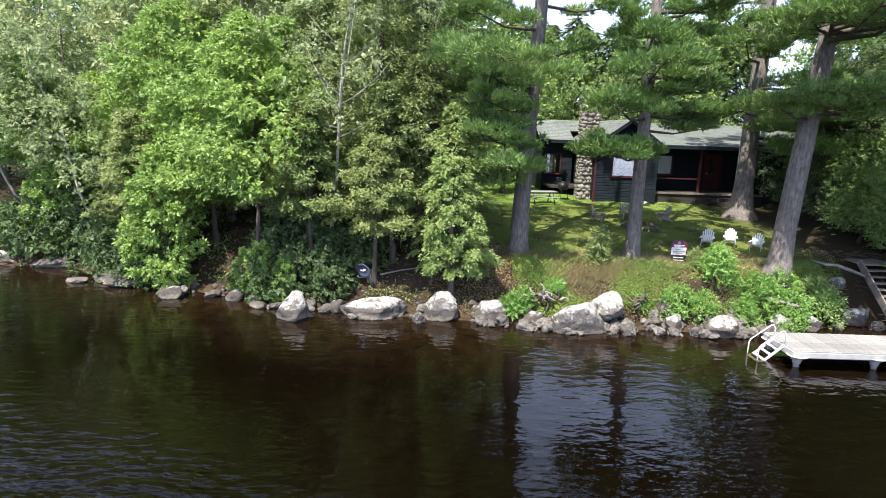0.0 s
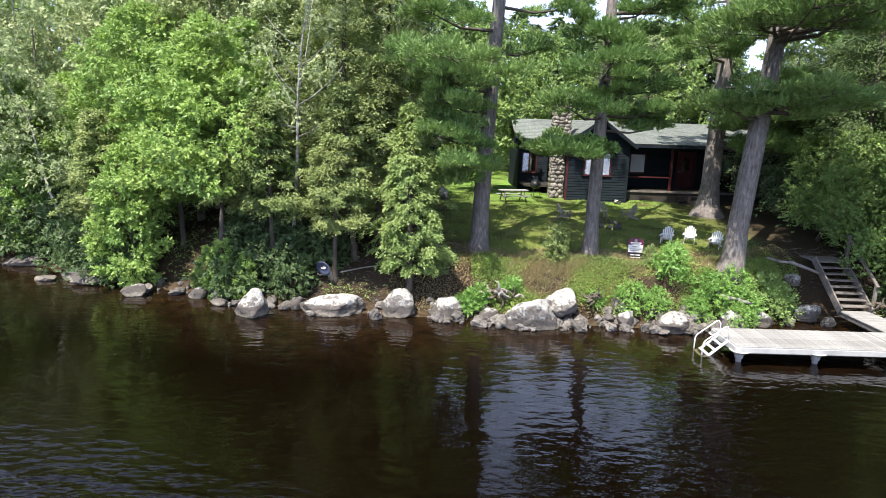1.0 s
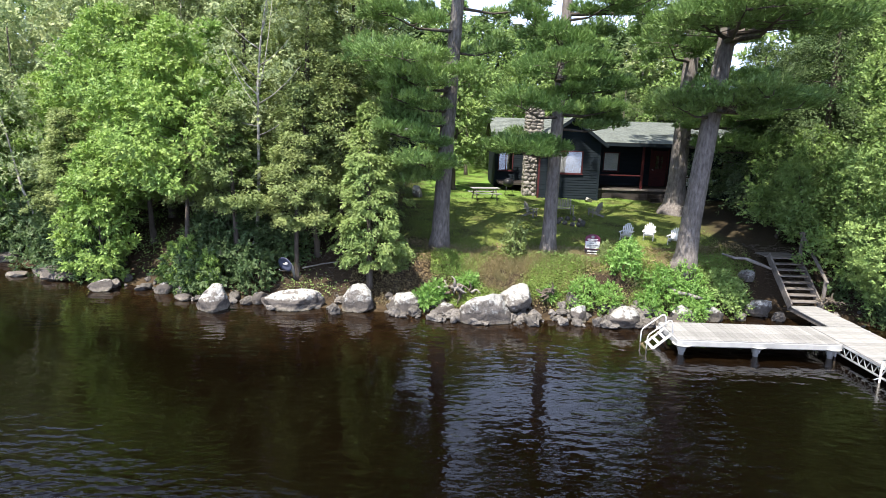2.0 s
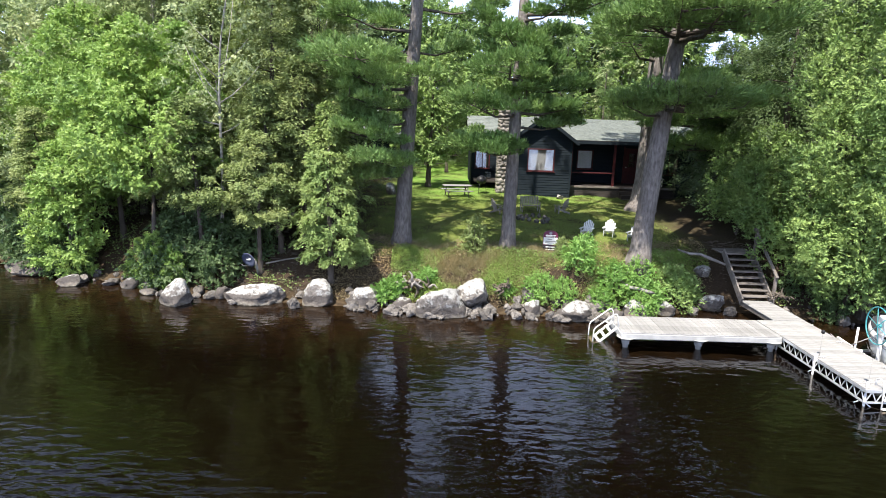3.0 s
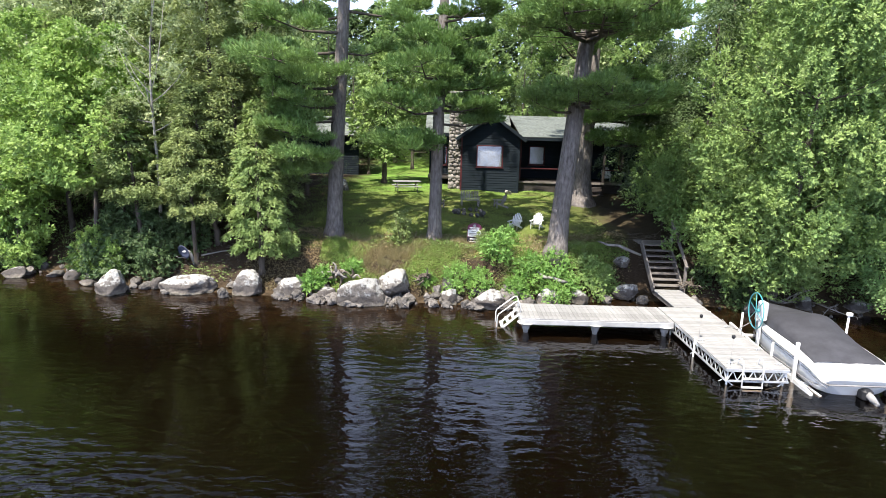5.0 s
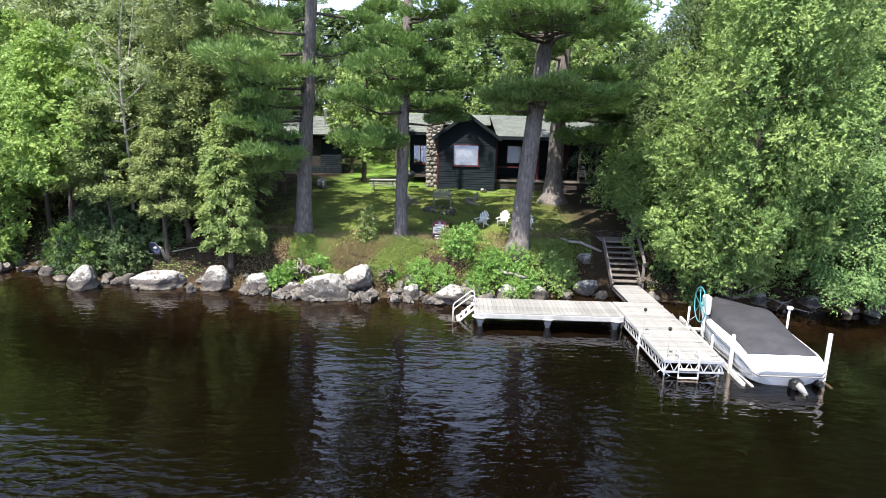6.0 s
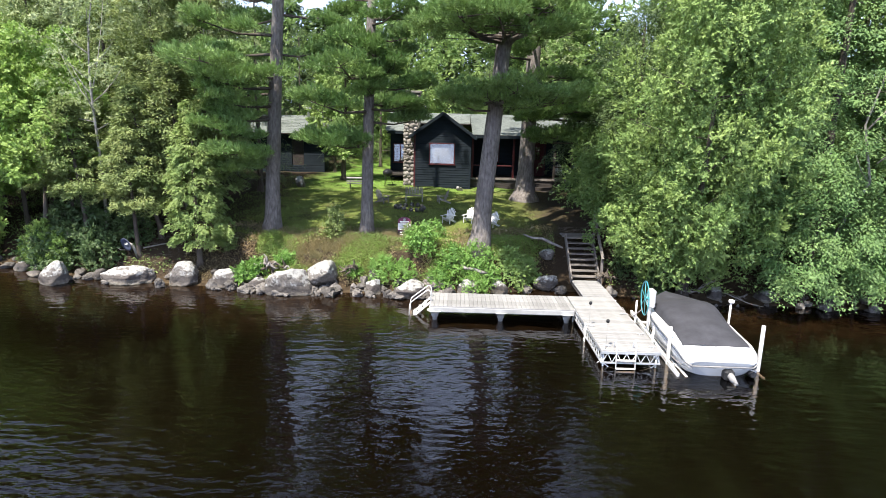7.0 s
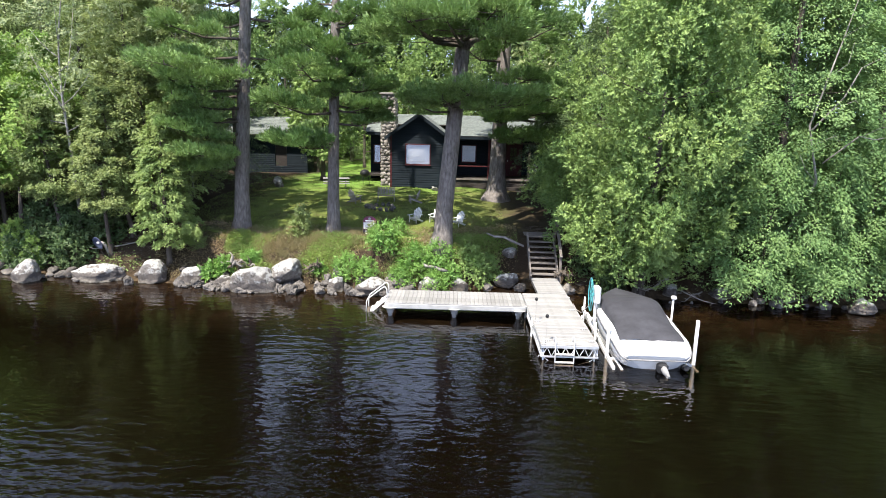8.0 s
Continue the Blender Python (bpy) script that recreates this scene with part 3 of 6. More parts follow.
def cedar_tree(name, m, height, low, wide, clumps, per, label, leafmat=None, size=0.34, lean=(0, 0), radius=0.11, group="", hang=0.5, spray=1.0):
    """A dense column of hanging, fan-like sprays."""
    t = thing(name, m, label, "tree", group)
    trunk_part(t, height * 0.92, radius, BARK_DARK, lean, [(low + (height - low) * k / 14, k * 2.4, wide * 0.7 * (1 - 0.7 * k / 14), 0.15) for k in range(13)])
    u = rng.uniform(0, 1, clumps) ** 1.15
    ang = rng.uniform(0, 2 * math.pi, clumps)
    ph = random.uniform(0, 6)
    prof = np.interp(u, [0, 0.1, 0.35, 0.7, 1], [0.7, 1.0, 0.92, 0.55, 0.06]) * (1 + 0.25 * np.sin(3 * ang + 8 * u + ph) + 0.15 * np.sin(7 * ang - 17 * u))
    r = wide * prof * rng.uniform(0.55, 1.05, clumps)
    c = np.stack([r * np.cos(ang) + lean[0] * u, r * np.sin(ang) + lean[1] * u, low + (height - low) * u], -1)
    out = np.stack([np.cos(ang), np.sin(ang), 0 * ang], -1)
    per = int(per * 1.6)
    n = clumps * per
    o = np.repeat(out, per, 0)
    big = np.repeat(rng.uniform(0.6, 1.35, clumps) * size, per)
    fan = rng.uniform(-1, 1, n)
    side = np.stack([-o[:, 1], o[:, 0], 0 * fan], -1)
    along = rng.uniform(-0.2, 1, n)
    at = np.repeat(c, per, 0) + o * (along * big)[:, None] + side * (fan * big * (0.9 - 0.5 * along))[:, None] + np.array([0, 0, 1.0]) * ((rng.normal(0, 0.16, n) - hang * along ** 2) * big)[:, None]
    way = unit(o * 0.75 + side * fan[:, None] * 0.8 + rng.normal(size=o.shape) * 0.35 + np.array([0, 0, -0.6 * hang]))
    face = unit(o * 0.5 + np.array([0, 0, 0.9]) + rng.normal(size=o.shape) * 0.45)
    length = rng.uniform(0.06, 0.13, n) * spray
    v, f = leaf_quads(at, way, face, length, length * (0.55 / spray))
    grid_part("crown", v, f, leafmat or LEAF_CEDAR, t)
    return t


def at_ground(x, y, turn=0.0, scale=1.0, sink=0.0):
    return pose(x, y, gz(x, y) - sink, 0, 0, turn) @ Matrix.Scale(scale, 4)


def white_pine(x, y, height, low, reach, radius, lean, label, extra=(), flare=1.55):
    t = thing("pine_tree", at_ground(x, y), label, "tree", "tall pines on the lawn")
    trunk_part(t, height, radius, BARK_PINE, lean, (), flare, 14, 0.12, 0.3)
    pine_crown(t, low, height + 0.4, reach, (lean[0] * 1.02, lean[1] * 1.02), 1.3, extra)
    return t


# the four tall pines round the lawn; their boughs reach out over the bank: height, angle, length, rise
white_pine(-6.95, 5.8, 21, 8.4, 3.4, 0.31, (0.9, 0.9), "tall white pine with grey trunk at the bank's edge", (
    (6.1, -2.47, 3.5, 0.3), (6.0, -1.97, 3.8, 0.3), (5.8, -2.3, 2.8, 0.2), (4.9, -2.26, 2.9, 0.3), (3.9, -2.25, 3.0, 0.2), (3.1, -1.9, 2.9, 0.1), (2.6, -2.6, 2.2, 0.0), (4.5, -2.9, 2.4, 0.1),
    (5.4, 2.8, 2.6, 0.1), (6.9, 3.0, 2.8, 0.2), (7.6, -2.5, 3.0, 0.3), (8.2, 2.4, 2.4, 0.2), (6.9, 0.3, 1.8, 0.2), (6.4, -2.9, 3.0, 0.2), (5.6, -2.1, 3.2, 0.2), (4.4, -2.5, 2.2, 0.1)))
white_pine(-3.0, 5.4, 20, 8.2, 3.0, 0.25, (0.4, 0.6), "slender white pine beside the lawn sign", (
    (6.0, -1.77, 3.1, 0.3), (6.1, -0.88, 1.6, 0.2), (4.8, -2.19, 2.7, 0.2), (5.1, 1.07, 2.2, 0.1), (4.9, 0.6, 2.0, 0.1), (3.6, -2.57, 2.4, 0.1), (3.5, -2.25, 2.2, 0.1), (3.6, -2.0, 1.9, 0.1), (4.9, -0.6, 1.8, 0.1),
    (7.4, -2.4, 2.0, 0.3), (7.5, 0.6, 1.7, 0.2), (8.0, -0.9, 1.9, 0.3), (3.9, 2.4, 1.6, 0.0), (5.4, -1.5, 1.5, 0.2), (6.6, -1.3, 1.4, 0.2), (4.4, 0.0, 1.9, 0.1), (5.7, -0.1, 2.0, 0.1), (7.0, -1.9, 2.2, 0.2), (6.9, 0.9, 1.9, 0.2)))
leaning_pine = white_pine(1.43, 4.2, 22, 9.8, 3.2, 0.35, (1.9, 0.5), "leaning white pine with lichen-grey trunk near the stairs", (
    (7.6, -2.1, 4.2, 0.2), (7.5, -1.68, 4.7, 0.2), (7.5, -1.91, 4.9, 0.1), (7.8, -1.75, 3.2, 0.3), (7.7, -2.35, 3.0, 0.2), (7.7, -1.35, 4.4, 0.3), (8.2, -0.95, 3.4, 0.4), (8.0, -1.55, 4.0, 0.6), (8.6, -2.0, 3.6, 0.6),
    (5.4, -2.12, 2.2, 0.2), (5.5, -1.38, 2.7, 0.2), (5.1, -2.6, 1.9, 0.3), (5.5, -0.19, 2.9, 0.2), (5.4, 2.13, 2.0, 0.1), (5.4, 0.25, 3.0, 0.1), (5.3, -0.75, 2.5, 0.1), (5.3, -1.75, 2.3, 0.2), (8.3, -0.4, 3.0, 0.5), (8.6, -1.2, 2.8, 0.3)))
white_pine(4.05, 12.2, 22, 8.8, 3.4, 0.42, (0.3, 0.5), "old white pine with wide root flare on the lawn", (
    (4.6, -0.5, 4.2, 0.0), (4.4, 0.4, 3.6, 0.0), (5.0, -0.9, 4.0, 0.1), (4.9, 0.1, 4.2, 0.0), (5.5, -0.3, 4.2, 0.0), (5.8, -1.2, 3.2, 0.1), (6.2, 0.0, 3.8, 0.1), (7.6, 3.4, 2.8, 0.3), (6.9, -2.2, 3.6, 0.4), (7.4, -1.6, 3.8, 0.4), (8.2, -2.6, 3.4, 0.4), (7.9, -0.9, 3.4, 0.3), (8.6, 0.2, 3.4, 0.4),
    (3.5, -1.3, 3.4, -0.3), (3.7, -0.6, 4.0, -0.2), (4.1, -1.7, 3.2, -0.1), (4.2, -0.1, 4.2, 0.0), (3.4, -0.25, 4.2, -0.3), (4.4, -1.05, 3.8, 0.0), (3.2, -0.9, 3.6, -0.2), (4.7, -2.2, 2.6, 0.0)), 2.1)
# the leaning pine's second leader: a stout limb that bends out and up from the fork
bm = bmesh.new()
tube(bm, [(0.62, 0.17, 7.3), (1.0, 0.0, 7.7), (1.5, -0.2, 7.85), (2.0, -0.35, 8.2), (2.3, -0.4, 9.0), (2.5, -0.4, 10.5), (2.9, -0.4, 13.5)], [0.2, 0.17, 0.15, 0.14, 0.13, 0.11, 0.03], 10)
part("limb", bm, BARK_PINE, leaning_pine)

# models of the forest's trees, each standing where it is seen
DOME = (0.45, 0.85, 1.0, 0.8, 0.3)
maple = broad_tree("maple_tree", at_ground(-16.0, 5.2), 9.2, 3.8, 3.0, LEAF_MAPLE, BARK_DARK, 0.12, (80, 84, 8), 0.105, "bright green young maple over the water's edge", (-0.2, 1.0), (0.75, 1.0, 1.0, 0.75, 0.3), 0.3, 0.34, 0.12, 0.2, 0.7, 0.6, flat=0.42)
maple_b = broad_tree("maple_tree", at_ground(-20.6, 9.2), 8.6, 1.9, 3.0, LEAF_MAPLE, BARK_DARK, 0.14, (80, 70, 8), 0.115, "bright green maple leaning out of the forest", (0.4, 0.3), DOME, 0.3, 0.34, 0.12, 0.22, 0.7, 0.6, flat=0.42)
broad_tree("ash_tree", at_ground(9.0, 3.3), 14.5, 1.2, 3.5, LEAF_ASH, BARK_DARK, 0.2, (120, 130, 9), 0.088, "broad green leafy tree hanging over the boat lift", (-0.3, -2.8), (0.5, 0.92, 1.0, 0.74, 0.2), 0.75, 0.3, 0.04, 0.2, 0.6, 0.5, flat=1.0)
birch = broad_tree("birch_tree", at_ground(-13.7, 5.6), 14, 4.6, 2.3, LEAF_BIRCH, BARK_BIRCH, 0.075, (70, 26, 7), 0.09, "white-barked birch with sparse small leaves", (2.2, -3.0), (0.5, 0.8, 1.0, 0.8, 0.4), 0.5, 0.22, 0.3, 0.22, 0.6, 0.7, crook=0.3, arms=((5.2, 3.1, 1.1, 2.0), (5.3, -0.4, 1.7, 1.2), (4.6, 3.4, 1.1, 0.3), (5.6, 0.9, 0.7, 3.4), (5.0, -1.3, 1.0, 1.0), (4.3, -0.2, 0.9, 0.5), (5.6, 2.6, 1.3, 1.2), (6.1, 3.9, 0.9, 0.9), (6.5, -0.3, 1.2, 0.9), (7.0, 2.9, 1.2, 1.0), (7.4, -1.0, 1.0, 1.2)))
birch_b = broad_tree("birch_tree", at_ground(-22.9, 8.6), 8.7, 3.0, 2.4, LEAF_BIRCH, BARK_BIRCH, 0.07, (90, 30, 7), 0.1, "leaning white birch at the forest edge", (-3.6, -0.3), (0.5, 0.8, 1.0, 0.8, 0.4), 0.5, 0.22, 0.3, 0.22, 0.6, 0.8, crook=0.5, arms=((5.5, 3.1, 1.1, 2.4), (5.0, -0.4, 1.2, 1.7), (7.0, 2.4, 0.9, 1.5), (7.5, 0.9, 0.9, 2.0), (6.2, -1.2, 0.9, 1.2)))
cedar = cedar_tree("cedar_tree", at_ground(-9.3, 4.2), 6.2, 0.9, 1.1, 430, 46, "young yellow-green cedar on the bank", LEAF_LIME, 0.25, (0, 0), 0.11, "", 0.8)
cedar_c = cedar_tree("cedar_tree", at_ground(-14.1, 5.2), 5.9, 2.3, 1.35, 250, 60, "olive green cedar in the shore thicket", None, 0.34, (0, -1.0))
cedar_b = cedar_tree("cedar_tree", at_ground(-12.0, 7.2), 11, 0.9, 2.0, 470, 62, "tall dense cedar in the shore thicket", None, 0.46, (0, -0.3), 0.16)
hemlock = cedar_tree("hemlock_tree", at_ground(14.0, 4.2), 15.5, 1.2, 3.5, 640, 88, "drooping hemlock hanging over the water", LEAF_HEMLOCK, 0.66, (0, -0.5), 0.2, "", 0.85, 0.95)
broad_tree("lawn_tree", at_ground(-6.3, 18.4), 8.0, 1.7, 2.3, LEAF_ASH, BARK_DARK, 0.15, (90, 30, 7), 0.16, "small green leafy tree on the back lawn", (0.2, 0.0), DOME, 0.35)

# low trees that hang over the water's edge
low_maple = broad_tree("maple_sapling", at_ground(-19.4, 6.0), 4.9, 0.3, 1.35, LEAF_MAPLE, BARK_DARK, 0.05, (44, 50, 7), 0.1, "slim bright green maple sapling on the shore", (0.0, -0.5), (0.7, 1.0, 1.0, 0.8, 0.3), 0.4, 0.24, 0.1, 0.2, 0.7)
low_ash = broad_tree("ash_sapling", at_ground(8.2, 3.2), 4.6, 1.0, 1.7, LEAF_ASH, BARK_DARK, 0.07, (44, 70, 8), 0.088, "young leafy tree leaning over the water", (-0.2, -0.9), (0.6, 0.95, 1.0, 0.8, 0.3), 0.7, 0.3, 0.06, 0.2, flat=1.0)
low_hemlock = cedar_tree("hemlock_sapling", at_ground(13.0, 2.6), 5.5, 0.9, 1.9, 190, 90, "young hemlock with boughs over the water", LEAF_HEMLOCK, 0.6, (0, -0.7), 0.07, "", 0.85, 0.95)

broad_tree("ash_tree", at_ground(11.4, 6.0), 13, 0.8, 3.4, LEAF_ASH, BARK_DARK, 0.18, (90, 76, 8), 0.12, "tall leafy tree behind the boat lift", (0.0, -0.4), DOME, 0.7, 0.3, 0.05, 0.26, flat=1.0)

# coarser trees for the depth of the forest
far_maple = broad_tree("maple_tree", at_ground(-20.5, 13.5), 10.4, 1.9, 3.3, LEAF_BIRCH, BARK_DARK, 0.15, (70, 26, 6), 0.2, "green maple deep in the forest", (0.2, -0.4), DOME, 0.45, 0.3, 0.1, 0.3, 0.6, 0.6, flat=0.6)
far_ash = broad_tree("ash_tree", at_ground(17.5, 8.8), 14.5, 0.8, 4.0, LEAF_ASH, BARK_DARK, 0.2, (70, 30, 6), 0.24, "tall leafy tree deep in the forest", (0.2, -0.3), DOME, 0.55, 0.3, 0.05, 0.32, 0.6, 0.6, flat=0.8)
far_birch = broad_tree("birch_tree", at_ground(-19.0, 12.2), 10.4, 3.2, 2.4, LEAF_BIRCH, BARK_BIRCH, 0.1, (60, 20, 6), 0.17, "slim white-barked birch in the forest", (0.4, -0.3), DOME, 0.5, 0.22, 0.25, 0.28)
far_spruce = cedar_tree("spruce_tree", at_ground(-14.5, 14.0), 15, 1.0, 2.6, 330, 24, "dark spruce in the forest", LEAF_SPRUCE, 0.7, (0, 0), 0.2, "", 0.7)

mid_spruce = cedar_tree("spruce_tree", at_ground(8.4, 8.6), 9.0, 0.8, 2.5, 400, 44, "dark spruce beside the cabin porch", LEAF_SPRUCE, 0.6, (0, 0), 0.2, "", 0.7)

MORE = (
    # thicket along the left shore
    (cedar_b, -10.6, 8.2, 120, 1.0), (cedar_b, -14.6, 8.2, 200, 0.9), (cedar_b, -18.3, 9.4, 270, 0.9), (cedar_c, -15.3, 6.0, 40, 0.85), (cedar_c, -20.4, 7.4, 330, 0.95), (cedar_c, -22.1, 7.9, 60, 0.75), (cedar_c, -11.3, 5.4, 340, 1.0), (cedar_c, -11.9, 4.7, 10, 0.85), (cedar_c, -10.6, 6.0, 10, 1.1),
    (maple_b, -18.2, 7.4, 110, 0.85), (maple_b, -24.2, 10.6, 60, 0.72), (maple, -26.8, 10.6, 160, 0.75), (birch_b, -28.0, 11.5, 20, 0.9), (low_maple, -20.4, 6.6, 60, 0.8), (low_maple, -15.7, 4.6, 200, 0.42), (low_maple, -16.5, 4.9, 120, 0.36), (low_maple, -14.9, 4.4, 20, 0.34), (low_maple, -25.6, 9.4, 20, 0.8), (birch, -11.8, 8.6, 30, 0.95), (birch, -16.6, 9.4, 130, 1.0),
    # forest behind it
    (far_maple, -27.5, 12.5, 200, 0.75), (far_maple, -24.5, 14.0, 310, 0.95), (far_maple, -17.0, 12.5, 140, 0.95), (far_maple, -30.0, 14.5, 240, 0.9), (far_maple, -13.2, 12.6, 10, 1.1), (far_maple, -33.0, 16.0, 60, 1.0), (far_maple, -21.5, 17.0, 250, 1.05), (far_birch, -28.6, 13.6, 80, 1.0), (far_maple, -36, 17, 160, 1.1),
    (far_birch, -15.6, 11.2, 200, 1.05), (far_birch, -13.6, 10.4, 240, 1.05), (far_birch, -23.0, 12.5, 20, 0.9), (far_birch, -11.9, 12.4, 130, 1.1), (far_birch, -18.4, 11.6, 330, 1.1), (far_spruce, -26.0, 11.5, 60, 0.58), (far_spruce, -30.0, 12.0, 160, 0.62),
    (far_spruce, -28.0, 20.0, 150, 0.95), (far_spruce, -12.6, 16.5, 250, 0.85), (far_spruce, -35.0, 20.0, 80, 1.0), (far_ash, -29, 26, 80, 1.2), (far_ash, -15.0, 24.5, 200, 0.75),
    (far_maple, -18.5, 16.0, 30, 1.05), (far_maple, -25.5, 17.0, 130, 1.1), (far_ash, -23.5, 21.5, 70, 0.9), (far_ash, -32.0, 22.0, 20, 1.1), (far_ash, -18.5, 23.5, 140, 1.05), (far_maple, -14.8, 16.2, 300, 1.15), (far_ash, -38.0, 28.0, 10, 1.2), (far_ash, -50, 38, 40, 1.3), (far_ash, -42, 42, 140, 1.3), (far_ash, -34, 40, 240, 1.3), (far_ash, -13.6, 27.0, 90, 0.7), (far_spruce, -24.0, 15.2, 90, 0.75), (far_ash, -44, 26, 40, 1.2),
    # round the lift and behind
    (far_ash, 22.5, 9.5, 50, 1.0), (far_ash, 17.0, 12.0, 250, 1.1), (far_spruce, 17.2, 18.0, 100, 1.2), (hemlock, 11.6, 5.0, 70, 0.8),
    (mid_spruce, 9.8, 10.6, 20, 1.15), (mid_spruce, 8.2, 11.2, 70, 0.85), (mid_spruce, 8.4, 14.2, 140, 0.9), (far_ash, 14.0, 10.0, 10, 1.15), (far_spruce, 11.6, 12.5, 10, 0.95), (far_ash, 18.8, 9.6, 190, 1.2), (low_ash, 7.7, 4.2, 200, 1.1), (low_ash, 6.6, 7.9, 90, 0.95), (low_ash, 6.9, 6.5, 300, 0.75), (mid_spruce, 11.2, 9.0, 40, 1.2), (far_spruce, 13.8, 9.6, 10, 1.1), (far_ash, 13.6, 17.0, 90, 1.0), (far_ash, 17.5, 25.5, 10, 1.2), (far_ash, 15.4, 21.0, 40, 1.1), (far_ash, 24.5, 12.5, 310, 1.2), (far_maple, -16.5, 28.0, 20, 1.0), (low_hemlock, 15.0, 2.9, 20, 1.0), (low_hemlock, 17.0, 3.2, 340, 1.1), (low_hemlock, 19.2, 3.4, 10, 1.0), (hemlock, 18.4, 5.6, 120, 0.95), (far_spruce, 14.8, 15.5, 10, 1.1), (far_spruce, 20.0, 12.5, 200, 1.1),
    (far_ash, 16.5, 23, 130, 1.0), (far_ash, 28, 20, 10, 1.2),
    # wood behind the cabin
    (far_spruce, -9.6, 12.8, 70, 0.72), (far_spruce, -11.2, 10.6, 170, 0.78),
    (far_ash, -6.8, 31.5, 20, 0.85), (far_spruce, -9.4, 27.0, 120, 0.62), (far_ash, 0.0, 30.5, 100, 0.71), (far_ash, -2.8, 31.5, 200, 0.76), (far_ash, 4.2, 31.5, 300, 0.74), (far_ash, 8.5, 30.5, 30, 0.71), (far_ash, -1.8, 28.6, 210, 0.55), (far_spruce, 3.0, 28.8, 160, 0.55), (far_spruce, 6.2, 28.8, 60, 0.55),
    (far_spruce, -11.8, 30, 40, 0.7), (far_birch, 8.0, 32, 0, 1.05), (far_spruce, 3.6, 30.4, 20, 0.68), (far_ash, 12.5, 34, 10, 1.01), (far_ash, -14, 35, 10, 0.9), (far_spruce, -8.0, 24.5, 50, 0.54), (far_spruce, -5.2, 28.0, 210, 0.62), (far_ash, -8, 45, 10, 1.16), (far_ash, 10, 44, 10, 1.16),
)
for model, x, y, turn, scale in MORE:
    copy_thing(model, at_ground(x, y, turn, scale, 0.05))


def far_wood(trees, x0, x1, y0, y1):
    """The dark close wood far behind: pointed crowns that run into one another."""
    per = 1400
    n = trees * per
    cx = np.repeat(np.linspace(x0, x1, trees) + rng.uniform(-0.5, 0.5, trees), per)
    cy = np.repeat(rng.uniform(y0, y1, trees), per)
    top = np.repeat(rng.uniform(10.6, 12.6, trees), per)
    u = rng.uniform(0, 1, n)
    ang = rng.uniform(0, 2 * math.pi, n)
    r = np.interp(u, [0, 0.6, 0.86, 1], [2.2, 2.1, 1.3, 0.1]) * rng.uniform(0.5, 1.0, n)
    out = np.stack([np.cos(ang), np.sin(ang), 0 * ang], -1)
    x, y = cx + r * out[:, 0], cy + r * out[:, 1]
    at = np.stack([x, y, ground_at(x, y) + top * u], -1)
    way = unit(out + ball(n) * 0.5 + np.array([0, 0, -0.5]))
    length = rng.uniform(0.45, 0.85, n)
    v, f = leaf_quads(at, way, unit(out * 0.6 + np.array([0, 0, 0.7]) + ball(n) * 0.4), length, length * 0.45)
    tagged(grid_part("far_woods", v, f, LEAF_SPRUCE), "dark close conifer wood far behind the cabin", "trees", "", "stuff")


far_wood(34, -17, 15, 33.5, 37.5)


# ---- rocks ----
def boulder(x, y, wide, deep, high, turn=0.0, sink=0.3, seed=0, label="grey granite boulder with pale lichen at the waterline", name="boulder", group="boulders along the shore", rough=0.17, base=None):
    """A worn stone: a ball pushed in along a few planes, then roughened."""
    r = random.Random(seed * 131 + 7)
    bm = bmesh.new()
    bmesh.ops.create_icosphere(bm, subdivisions=5 if wide > 1.0 else 4 if wide > 0.7 else 3 if wide > 0.4 else 2, radius=1.0)
    cuts = [(Vector((r.gauss(0, 1), r.gauss(0, 1), r.gauss(0.15, 0.7))).normalized(), r.uniform(0.55, 0.82)) for _ in range(11)]
    shift = Vector((r.uniform(0, 50), r.uniform(0, 50), 0))
    for v in bm.verts:
        for nrm, lim in cuts:
            over = v.co.dot(nrm) - lim
            if over > 0:
                v.co -= nrm * over * 0.85
        v.co *= 1 + rough * 0.5 * noise.noise(v.co * 1.6 + shift) + rough * 0.35 * noise.noise(v.co * 4 + shift) + rough * 0.22 * noise.noise(v.co * 9 + shift) - rough * 0.5 * max(0.0, 0.12 - abs(noise.noise(v.co * 1.1 + shift * 2)))
    for f in bm.faces:
        f.smooth = wide > 0.6
    zb = (base if base is not None else max(0.0, gz(x, y))) - sink * high
    bmesh.ops.transform(bm, matrix=Matrix.Diagonal((wide / 2, deep / 2, high * (1 + sink) / 2, 1)), verts=bm.verts)
    ob = part(name, bm, ROCK)
    ob.matrix_basis = pose(x, y, zb + high * (1 + sink) / 2, r.uniform(-6, 6), r.uniform(-6, 6), turn)
    return tagged(ob, label, "rock", group)


